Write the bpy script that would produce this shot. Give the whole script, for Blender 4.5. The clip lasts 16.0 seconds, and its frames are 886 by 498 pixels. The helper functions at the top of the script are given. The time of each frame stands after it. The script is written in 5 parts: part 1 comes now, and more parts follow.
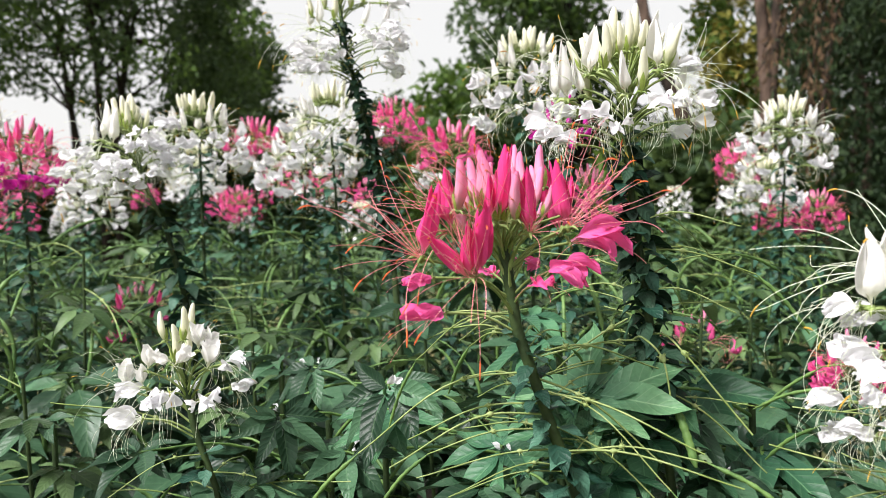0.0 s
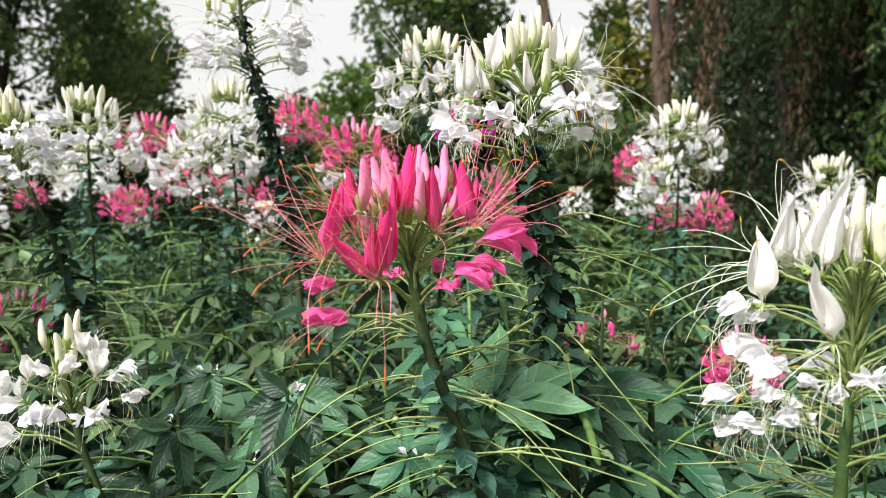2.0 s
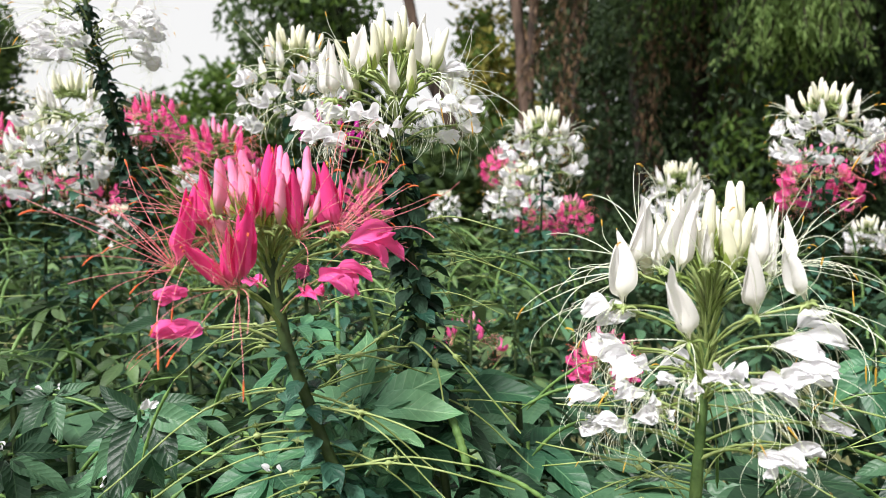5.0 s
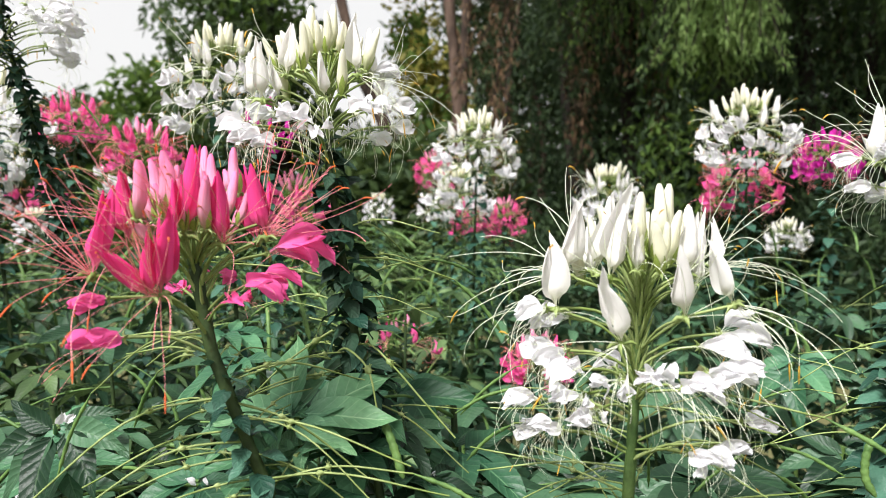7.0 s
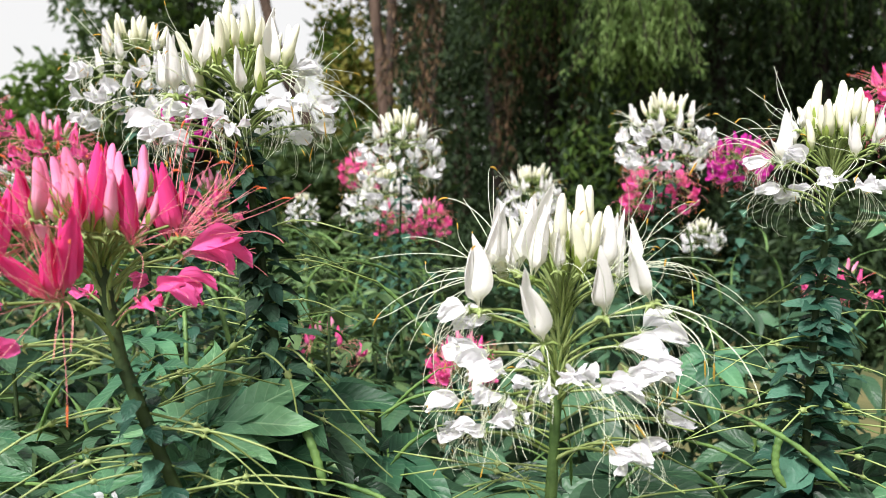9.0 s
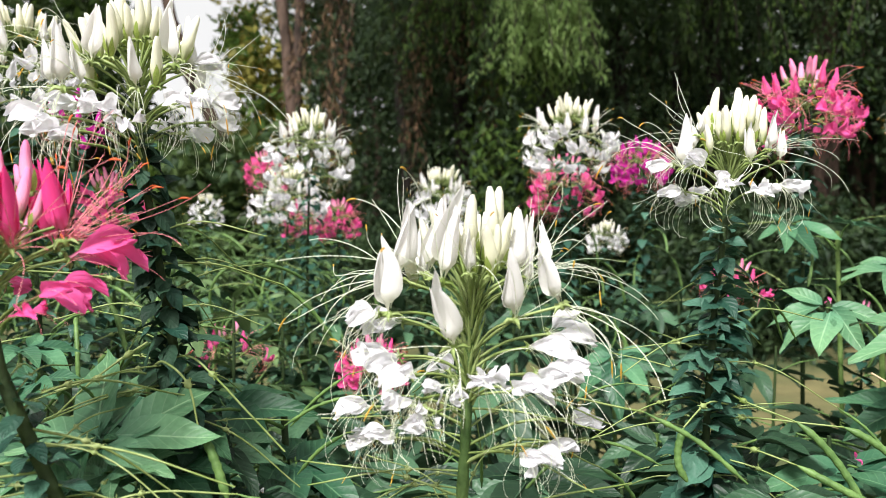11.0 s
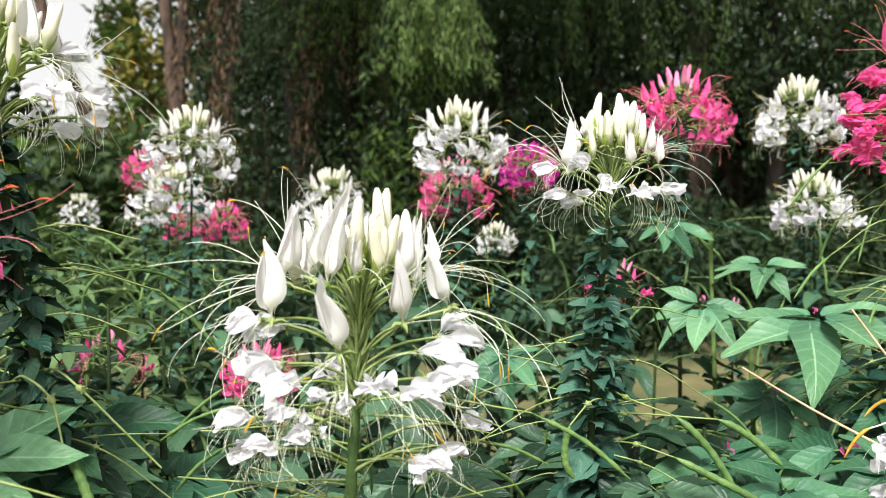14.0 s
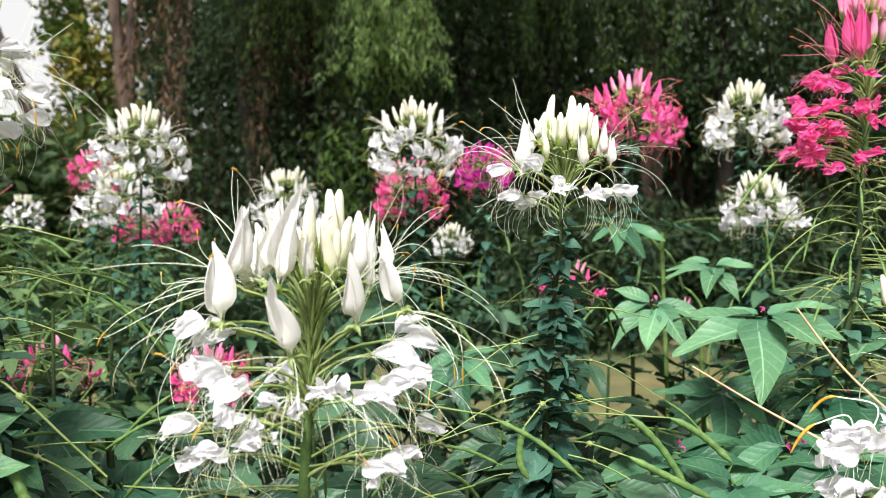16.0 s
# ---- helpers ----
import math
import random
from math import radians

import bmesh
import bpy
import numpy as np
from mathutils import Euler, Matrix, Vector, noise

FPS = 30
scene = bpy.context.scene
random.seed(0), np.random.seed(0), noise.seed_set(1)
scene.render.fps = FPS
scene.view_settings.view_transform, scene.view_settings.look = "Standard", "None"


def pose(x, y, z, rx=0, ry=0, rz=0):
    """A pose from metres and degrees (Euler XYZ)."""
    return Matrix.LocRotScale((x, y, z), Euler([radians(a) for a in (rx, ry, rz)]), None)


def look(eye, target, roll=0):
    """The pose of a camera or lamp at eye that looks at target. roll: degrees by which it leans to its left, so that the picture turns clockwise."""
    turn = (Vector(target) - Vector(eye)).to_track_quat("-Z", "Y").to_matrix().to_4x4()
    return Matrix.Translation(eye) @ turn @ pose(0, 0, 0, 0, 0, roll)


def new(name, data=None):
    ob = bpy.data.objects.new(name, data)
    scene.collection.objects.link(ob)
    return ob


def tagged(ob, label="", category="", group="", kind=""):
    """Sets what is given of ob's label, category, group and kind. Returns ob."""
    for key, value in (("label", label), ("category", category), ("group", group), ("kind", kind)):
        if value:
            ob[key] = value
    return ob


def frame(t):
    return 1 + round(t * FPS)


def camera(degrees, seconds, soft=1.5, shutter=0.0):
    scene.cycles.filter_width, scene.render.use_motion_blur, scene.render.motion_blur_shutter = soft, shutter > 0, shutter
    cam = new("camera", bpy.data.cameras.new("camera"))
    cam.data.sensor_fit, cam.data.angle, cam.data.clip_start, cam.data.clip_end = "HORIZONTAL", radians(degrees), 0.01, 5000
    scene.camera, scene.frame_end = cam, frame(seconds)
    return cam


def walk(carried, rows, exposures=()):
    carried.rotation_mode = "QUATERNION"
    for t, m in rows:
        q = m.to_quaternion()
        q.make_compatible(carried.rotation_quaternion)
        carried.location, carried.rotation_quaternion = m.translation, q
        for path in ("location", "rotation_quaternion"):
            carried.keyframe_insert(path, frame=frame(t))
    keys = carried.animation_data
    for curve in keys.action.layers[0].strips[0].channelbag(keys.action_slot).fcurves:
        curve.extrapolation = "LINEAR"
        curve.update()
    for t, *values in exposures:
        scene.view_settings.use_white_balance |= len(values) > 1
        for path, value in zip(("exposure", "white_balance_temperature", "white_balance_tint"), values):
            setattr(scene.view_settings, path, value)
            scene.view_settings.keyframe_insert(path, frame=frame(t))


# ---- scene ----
cam = camera(60.38, 16.0, 0.6)
PATH = [
    (0, pose(0.0024, -0.0179, 1.1495, 87.21, 1.08, 23.01)),
    (0.5, pose(0.0018, -0.0167, 1.1494, 87.22, 1.03, 21.83)),
    (1, pose(0.0010, -0.0146, 1.1496, 87.16, 0.96, 20.08)),
    (1.5, pose(0.0006, -0.0122, 1.1498, 87.12, 0.95, 18.08)),
    (2, pose(0.0004, -0.0097, 1.1501, 87.07, 1.01, 15.97)),
    (2.5, pose(0.0004, -0.0064, 1.1500, 87.03, 1.05, 14.03)),
    (3, pose(0.0002, -0.0039, 1.1501, 87.00, 1.05, 12.25)),
    (3.5, pose(0.0006, -0.0023, 1.1502, 87.01, 1.09, 10.39)),
    (4, pose(0.0000, 0.0000, 1.1500, 87.06, 1.13, 8.81)),
    (6.5, pose(0.0009, 0.0071, 1.1501, 87.25, 1.22, 2.67)),
    (7, pose(0.0010, 0.0094, 1.1502, 87.24, 1.27, 1.32)),
    (7.5, pose(0.0018, 0.0100, 1.1504, 87.20, 1.23, -0.06)),
    (8, pose(0.0025, 0.0120, 1.1501, 87.24, 1.20, -1.44)),
    (8.5, pose(0.0023, 0.0137, 1.1502, 87.21, 1.17, -2.94)),
    (9, pose(0.0033, 0.0150, 1.1501, 87.19, 1.22, -4.21)),
    (9.5, pose(0.0034, 0.0168, 1.1501, 87.18, 1.18, -5.86)),
    (12, pose(0.0061, 0.0252, 1.1498, 87.16, 1.02, -13.85)),
    (12.5, pose(0.0068, 0.0258, 1.1502, 87.14, 1.00, -15.06)),
    (13, pose(0.0071, 0.0268, 1.1500, 87.13, 0.97, -16.32)),
    (13.5, pose(0.0084, 0.0285, 1.1503, 87.14, 0.98, -17.76)),
    (14, pose(0.0090, 0.0291, 1.1503, 87.12, 0.99, -19.04)),
    (14.5, pose(0.0098, 0.0301, 1.1504, 87.10, 1.01, -20.04)),
    (15, pose(0.0104, 0.0297, 1.1503, 87.11, 1.03, -20.79)),
    (15.5, pose(0.0106, 0.0306, 1.1502, 87.15, 0.99, -21.52)),
    (16, pose(0.0112, 0.0306, 1.1505, 87.15, 1.02, -22.31)),
]
walk(cam, PATH)
cam.data.dof.use_dof = True
cam.data.dof.focus_distance = 0.49
cam.data.dof.aperture_fstop = 12.5

# ---- overcast sky, soft sun ----
world = bpy.data.worlds.new("overcast")
scene.world = world
world.use_nodes = True
wn, wl = world.node_tree.nodes, world.node_tree.links
sky = wn.new("ShaderNodeTexSky")
sky.sky_type = "NISHITA"
sky.sun_disc = False
sky.sun_elevation, sky.sun_rotation = radians(53), radians(213)
sky.air_density, sky.dust_density = 1.0, 4.0
cloud = wn.new("ShaderNodeMix")
cloud.data_type = "RGBA"
cloud.inputs[0].default_value = 0.8
cloud.inputs[7].default_value = (12.5, 12.3, 12.1, 1)
wl.new(sky.outputs[0], cloud.inputs[6])
wl.new(cloud.outputs[2], wn["Background"].inputs[0])
wn["Background"].inputs[1].default_value = 0.054

sun = new("sun", bpy.data.lights.new("sun", "SUN"))
sun.data.energy, sun.data.angle, sun.data.color = 4.9, radians(14), (1.0, 0.97, 0.965)
sun.matrix_world = look((-3.2, -5.0, 8.0), (0, 0, 0))
scene.view_settings.exposure = 0.73


# ---- materials ----
def rgb(c):
    return (c[0], c[1], c[2], 1)


def nodes_of(name):
    m = bpy.data.materials.new(name)
    m.use_nodes = True
    nt = m.node_tree
    return m, nt.nodes, nt.links, nt.nodes["Principled BSDF"]


def ramp(n, l, fac, stops):
    r = n.new("ShaderNodeValToRGB")
    while len(r.color_ramp.elements) < len(stops):
        r.color_ramp.elements.new(0.5)
    for e, (p, c) in zip(r.color_ramp.elements, stops):
        e.position, e.color = p, rgb(c)
    l.new(fac, r.inputs[0])
    return r.outputs[0]


def mixed(n, l, mode, fac, a, b):
    x = n.new("ShaderNodeMix")
    x.data_type, x.blend_type = "RGBA", mode
    if hasattr(fac, "is_linked"):
        l.new(fac, x.inputs[0])
    else:
        x.inputs[0].default_value = fac
    for sock, v in ((x.inputs[6], a), (x.inputs[7], b)):
        if hasattr(v, "is_linked"):
            l.new(v, sock)
        else:
            sock.default_value = rgb(v)
    return x.outputs[2]


def math_node(n, l, op, a, b=0.0):
    x = n.new("ShaderNodeMath")
    x.operation = op
    for sock, v in ((x.inputs[0], a), (x.inputs[1], b)):
        if hasattr(v, "is_linked"):
            l.new(v, sock)
        else:
            sock.default_value = v
    return x.outputs[0]


def thin(m, n, l, bsdf, colour, share):
    """Lets light shine through a thin sheet."""
    tr = n.new("ShaderNodeBsdfTranslucent")
    mx = n.new("ShaderNodeMixShader")
    l.new(colour, tr.inputs[0])
    mx.inputs[0].default_value = share
    l.new(bsdf.outputs[0], mx.inputs[1])
    l.new(tr.outputs[0], mx.inputs[2])
    l.new(mx.outputs[0], n["Material Output"].inputs[0])


def uv_parts(n, l):
    uv = n.new("ShaderNodeUVMap")
    sep = n.new("ShaderNodeSeparateXYZ")
    l.new(uv.outputs[0], sep.inputs[0])
    return uv.outputs[0], sep.outputs[0], sep.outputs[1]


def bumped(n, l, bsdf, height, strength, distance):
    b = n.new("ShaderNodeBump")
    b.inputs["Strength"].default_value, b.inputs["Distance"].default_value = strength, distance
    l.new(height, b.inputs["Height"])
    l.new(b.outputs[0], bsdf.inputs["Normal"])


def petal_material(name, base, mid, tip, vein, share=0.3):
    """Petal: paler at its claw, faint lengthwise veins, each one a little different."""
    m, n, l, bsdf = nodes_of(name)
    uv, u, v = uv_parts(n, l)
    col = ramp(n, l, u, [(0.0, base), (0.35, mid), (1.0, tip)])
    w = n.new("ShaderNodeTexNoise")
    mp = n.new("ShaderNodeMapping")
    mp.inputs["Scale"].default_value = (2.0, 26.0, 1.0)
    l.new(uv, mp.inputs[0])
    l.new(mp.outputs[0], w.inputs[0])
    w.inputs["Scale"].default_value = 1.0
    info = n.new("ShaderNodeObjectInfo")
    col = mixed(n, l, "MIX", math_node(n, l, "MULTIPLY", w.outputs[0], 0.35), col, vein)
    hs = n.new("ShaderNodeHueSaturation")
    l.new(col, hs.inputs["Color"])
    l.new(math_node(n, l, "ADD", math_node(n, l, "MULTIPLY", info.outputs["Random"], 0.16), 0.9), hs.inputs["Value"])
    l.new(hs.outputs[0], bsdf.inputs["Base Color"])
    bsdf.inputs["Roughness"].default_value = 0.55
    bsdf.inputs["Specular IOR Level"].default_value = 0.25
    bumped(n, l, bsdf, w.outputs[0], 0.35, 0.002)
    thin(m, n, l, bsdf, hs.outputs[0], share)
    return m


def leaf_material(name, dark, light, glow, share=0.25, veins=9.0, rough=0.4, marked=0.18):
    """Leaf: pale midrib, slanting side veins with relief, blotches, a random shade each."""
    m, n, l, bsdf = nodes_of(name)
    uv, u, v = uv_parts(n, l)
    off = math_node(n, l, "ABSOLUTE", math_node(n, l, "SUBTRACT", v, 0.5))
    slant = math_node(n, l, "SUBTRACT", math_node(n, l, "MULTIPLY", u, veins), math_node(n, l, "MULTIPLY", off, 3.2))
    wave = math_node(n, l, "ABSOLUTE", math_node(n, l, "SINE", math_node(n, l, "MULTIPLY", slant, math.pi)))
    side = math_node(n, l, "POWER", math_node(n, l, "SUBTRACT", 1.0, wave), 7.0)
    rib = math_node(n, l, "LESS_THAN", off, 0.022)
    vein = math_node(n, l, "MAXIMUM", math_node(n, l, "MULTIPLY", side, 0.55), rib)
    info = n.new("ShaderNodeObjectInfo")
    geo = n.new("ShaderNodeNewGeometry")
    rnd = math_node(n, l, "POWER", math_node(n, l, "FRACT", math_node(n, l, "ADD", info.outputs["Random"], geo.outputs["Random Per Island"])), 1.7)
    tex = n.new("ShaderNodeTexNoise")
    tc = n.new("ShaderNodeTexCoord")
    l.new(tc.outputs["Object"], tex.inputs[0])
    tex.inputs["Scale"].default_value, tex.inputs["Detail"].default_value = 30.0, 9.0
    col = mixed(n, l, "MIX", rnd, dark, light)
    col = mixed(n, l, "MULTIPLY", 0.6, col, ramp(n, l, tex.outputs[0], [(0.3, (0.7, 0.74, 0.7)), (0.7, (1.08, 1.08, 1.0))]))
    col = mixed(n, l, "MIX", math_node(n, l, "MULTIPLY", vein, marked), col, glow)
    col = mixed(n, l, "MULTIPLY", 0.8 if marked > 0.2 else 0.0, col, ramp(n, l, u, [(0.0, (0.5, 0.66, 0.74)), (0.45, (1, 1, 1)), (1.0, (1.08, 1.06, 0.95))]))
    l.new(col, bsdf.inputs["Base Color"])
    bsdf.inputs["Roughness"].default_value = rough
    bsdf.inputs["Specular IOR Level"].default_value = 0.2
    hgt = math_node(n, l, "ADD", math_node(n, l, "MULTIPLY", wave, 0.32), math_node(n, l, "MULTIPLY", tex.outputs[0], 0.35))
    bumped(n, l, bsdf, hgt, 0.45, 0.0018)
    thin(m, n, l, bsdf, mixed(n, l, "MIX", 0.5, col, glow), share)
    return m


def plain_material(name, a, b, scale, rough=0.6, bump=0.3, dist=0.002, detail=5.0, stretch=(1, 1, 1)):
    """Two-tone mottled surface with fine relief."""
    m, n, l, bsdf = nodes_of(name)
    tc = n.new("ShaderNodeTexCoord")
    mp = n.new("ShaderNodeMapping")
    mp.inputs["Scale"].default_value = stretch
    l.new(tc.outputs["Object"], mp.inputs[0])
    t1, t2 = n.new("ShaderNodeTexNoise"), n.new("ShaderNodeTexNoise")
    for t, s in ((t1, scale), (t2, scale * 6)):
        l.new(mp.outputs[0], t.inputs[0])
        t.inputs["Scale"].default_value, t.inputs["Detail"].default_value = s, detail
    col = ramp(n, l, t1.outputs[0], [(0.32, a), (0.68, b)])
    col = mixed(n, l, "MULTIPLY", 0.5, col, ramp(n, l, t2.outputs[0], [(0.3, (0.6, 0.6, 0.6)), (0.7, (1.15, 1.15, 1.15))]))
    l.new(col, bsdf.inputs["Base Color"])
    bsdf.inputs["Roughness"].default_value = rough
    bsdf.inputs["Specular IOR Level"].default_value = 0.3
    bumped(n, l, bsdf, t2.outputs[0], bump, dist)
    return m


WHITE = petal_material("white_petal", (0.7, 0.72, 0.46), (0.9, 0.885, 0.86), (0.91, 0.895, 0.89), (0.88, 0.86, 0.86), 0.38)
WHITE_OLD = petal_material("white_spent_petal", (0.75, 0.8, 0.6), (0.9, 0.89, 0.91), (0.91, 0.9, 0.93), (0.83, 0.82, 0.87), 0.38)
CREAM = petal_material("cream_bud", (0.42, 0.5, 0.16), (0.84, 0.83, 0.62), (0.9, 0.88, 0.78), (0.78, 0.79, 0.55), 0.25)
PINK = petal_material("pink_petal", (0.86, 0.3, 0.43), (0.87, 0.08, 0.31), (0.85, 0.05, 0.26), (0.74, 0.03, 0.21), 0.18)
ROSE = petal_material("rose_petal", (0.92, 0.5, 0.66), (0.92, 0.13, 0.44), (0.92, 0.09, 0.38), (0.94, 0.32, 0.57), 0.42)
BLUSH = petal_material("blush_bud", (0.45, 0.42, 0.18), (0.85, 0.34, 0.5), (0.84, 0.15, 0.38), (0.87, 0.55, 0.64), 0.2)
MAGENTA = petal_material("magenta_petal", (0.7, 0.16, 0.48), (0.72, 0.045, 0.44), (0.66, 0.03, 0.4), (0.55, 0.02, 0.36), 0.35)
FIL_W = plain_material("white_filament", (0.7, 0.76, 0.52), (0.84, 0.86, 0.76), 40, 0.5, 0.0)
FIL_P = plain_material("red_filament", (0.78, 0.16, 0.17), (0.88, 0.4, 0.44), 30, 0.5, 0.0)
ANTHER = plain_material("ochre_anther", (0.5, 0.24, 0.02), (0.68, 0.44, 0.07), 120, 0.8, 0.3)
ANTHER_R = plain_material("orange_anther", (0.62, 0.09, 0.03), (0.75, 0.18, 0.06), 120, 0.8, 0.3)
SEPAL = plain_material("lime_sepal", (0.22, 0.33, 0.05), (0.42, 0.5, 0.13), 60, 0.5, 0.2)
STALK = plain_material("green_stalk", (0.14, 0.205, 0.042), (0.31, 0.38, 0.15), 60, 0.5, 0.2)
STEM = plain_material("hairy_stem", (0.015, 0.032, 0.01), (0.045, 0.075, 0.022), 70, 0.6, 0.5, 0.001)
STEM_GREEN = plain_material("green_stem", (0.035, 0.075, 0.018), (0.105, 0.175, 0.05), 90, 0.55, 0.5, 0.001)
STEM_PALE = plain_material("pale_green_stem", (0.07, 0.13, 0.03), (0.16, 0.24, 0.07), 70, 0.5, 0.4, 0.001)
POD = plain_material("green_pod", (0.055, 0.12, 0.032), (0.145, 0.25, 0.068), 90, 0.5, 0.4, 0.001)
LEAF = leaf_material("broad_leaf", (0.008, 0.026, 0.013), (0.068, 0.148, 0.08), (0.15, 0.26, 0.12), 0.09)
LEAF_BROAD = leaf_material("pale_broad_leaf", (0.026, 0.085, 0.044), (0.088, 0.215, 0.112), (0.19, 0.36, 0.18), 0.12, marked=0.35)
# brighter copy of the broad leaf; its colour stands in for light on it
LEAF_LIT = leaf_material("lit_broad_leaf", (0.07, 0.17, 0.085), (0.165, 0.335, 0.18), (0.34, 0.52, 0.3), 0.15, 8.0, marked=0.5)
LEAF_TOP = leaf_material("yellowish_top_leaf", (0.02, 0.045, 0.015), (0.125, 0.2, 0.085), (0.2, 0.32, 0.1), 0.15)
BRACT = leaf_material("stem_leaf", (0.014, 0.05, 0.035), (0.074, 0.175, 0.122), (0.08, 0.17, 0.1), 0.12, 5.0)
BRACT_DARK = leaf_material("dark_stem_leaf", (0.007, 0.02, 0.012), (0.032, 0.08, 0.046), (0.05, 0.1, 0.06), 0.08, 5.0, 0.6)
TREE_DARK = leaf_material("dark_tree_leaf", (0.021, 0.045, 0.018), (0.1, 0.152, 0.056), (0.13, 0.19, 0.05), 0.3, 5.0, 0.5)
# leaf colour lowered to paint the deep shade under the wood's trees
LEAF_SHADED = leaf_material("shaded_wood_leaf", (0.012, 0.028, 0.012), (0.055, 0.09, 0.036), (0.08, 0.12, 0.04), 0.15, 5.0, 0.55)
TREE_LIGHT = leaf_material("light_tree_leaf", (0.045, 0.095, 0.02), (0.14, 0.22, 0.05), (0.18, 0.28, 0.05), 0.35, 5.0, 0.5)
WILLOW = leaf_material("willow_leaf", (0.16, 0.27, 0.08), (0.33, 0.46, 0.16), (0.32, 0.43, 0.16), 0.4, 5.0, 0.5)
TREE_YELLOW = leaf_material("yellowing_leaf", (0.17, 0.17, 0.035), (0.34, 0.3, 0.08), (0.4, 0.34, 0.08), 0.35, 5.0, 0.5)
BROWNISH = leaf_material("brownish_leaf", (0.035, 0.032, 0.014), (0.13, 0.105, 0.048), (0.16, 0.13, 0.06), 0.25, 5.0, 0.55)
DEAD_LEAF = leaf_material("dead_leaf", (0.06, 0.035, 0.02), (0.24, 0.15, 0.09), (0.26, 0.17, 0.1), 0.25, 5.0, 0.6)
BARK_DARK = plain_material("dark_bark", (0.012, 0.009, 0.007), (0.035, 0.026, 0.02), 5, 0.9, 0.9, 0.03, 8.0, (1, 1, 0.25))
BARK = plain_material("bark", (0.018, 0.012, 0.009), (0.15, 0.1, 0.075), 9, 0.9, 0.9, 0.03, 8.0, (1, 1, 0.25))
SOIL = plain_material("bed_soil", (0.012, 0.009, 0.006), (0.035, 0.026, 0.018), 9, 0.95, 0.9, 0.02, 8.0)
GRASS = plain_material("lawn", (0.05, 0.07, 0.025), (0.16, 0.14, 0.06), 1.3, 0.95, 0.8, 0.03, 8.0)

# ---- mesh tools ----
class Geo:
    """Collects tubes and sheets, with a map along and across each, into one mesh."""

    def __init__(self):
        self.v, self.f, self.uv, self.mi, self.n = [], [], [], [], 0

    def add(self, v, f, uv, mi):
        v = np.asarray(v, float)
        f = np.asarray(f, int)
        self.v.append(v)
        self.uv.append(np.asarray(uv, float))
        self.f.append(f + self.n)
        self.mi.append(np.full(len(f), mi) if np.isscalar(mi) else np.asarray(mi))
        self.n += len(v)

    def grid(self, pts, mi=0, wrap=False):
        """pts: rows x columns x 3."""
        r, c, _ = pts.shape
        i = np.arange(r * c).reshape(r, c)
        if wrap:
            j = np.roll(i, -1, axis=1)
            q = np.stack([i[:-1], j[:-1], j[1:], i[1:]], -1).reshape(-1, 4)
        else:
            q = np.stack([i[:-1, :-1], i[:-1, 1:], i[1:, 1:], i[1:, :-1]], -1).reshape(-1, 4)
        u, v = np.meshgrid(np.linspace(0, 1, r), np.linspace(0, 1, c), indexing="ij")
        self.add(pts.reshape(-1, 3), q, np.stack([u, v], -1).reshape(-1, 2), mi)

    def tube(self, path, radii, sides=5, mi=0):
        p = np.asarray(path, float)
        r = np.broadcast_to(np.asarray(radii, float), (len(p),))
        d = np.gradient(p, axis=0)
        d /= np.linalg.norm(d, axis=1)[:, None] + 1e-9
        ref = np.array([0.31, 0.95, 0.05]) if abs(d.mean(0)[2]) > 0.6 * np.linalg.norm(d.mean(0)) else np.array([0.05, 0.1, 1.0])
        a = np.cross(d, ref)
        a /= np.linalg.norm(a, axis=1)[:, None] + 1e-9
        b = np.cross(d, a)
        th = np.arange(sides) * 2 * np.pi / sides
        ring = a[:, None] * np.cos(th)[None, :, None] + b[:, None] * np.sin(th)[None, :, None]
        self.grid(p[:, None] + ring * r[:, None, None], mi, True)

    def moved(self, m):
        m = np.array(m)
        self.v = [x @ m[:3, :3].T + m[:3, 3] for x in self.v]
        return self

    def join(self, other, m=None):
        k = np.array(m) if m is not None else np.eye(4)
        for v, f, uv, mi in zip(other.v, other.f, other.uv, other.mi):
            lo = f.min() if len(f) else 0
            self.v.append(v @ k[:3, :3].T + k[:3, 3])
            self.f.append(f - lo + self.n)
            self.uv.append(uv)
            self.mi.append(mi)
            self.n += len(v)

    def mesh(self, name, mats, smooth=True):
        me = bpy.data.meshes.new(name)
        v = np.concatenate(self.v)
        f = np.concatenate(self.f)
        uv = np.concatenate(self.uv)
        k = f.shape[1]
        me.vertices.add(len(v))
        me.vertices.foreach_set("co", v.ravel())
        me.loops.add(f.size)
        me.loops.foreach_set("vertex_index", f.ravel())
        me.polygons.add(len(f))
        me.polygons.foreach_set("loop_start", np.arange(len(f)) * k)
        me.polygons.foreach_set("material_index", np.concatenate(self.mi).astype(np.int32))
        me.polygons.foreach_set("use_smooth", np.full(len(f), smooth))
        layer = me.uv_layers.new(name="UVMap")
        layer.data.foreach_set("uv", uv[f.ravel()].ravel())
        for m in mats:
            me.materials.append(m)
        me.update(calc_edges=True)
        me.validate()
        return me


def part(name, me, parent, m=None, label=""):
    ob = new(name, me)
    ob.parent = parent
    if m is not None:
        ob.matrix_basis = m
    return tagged(ob, label)


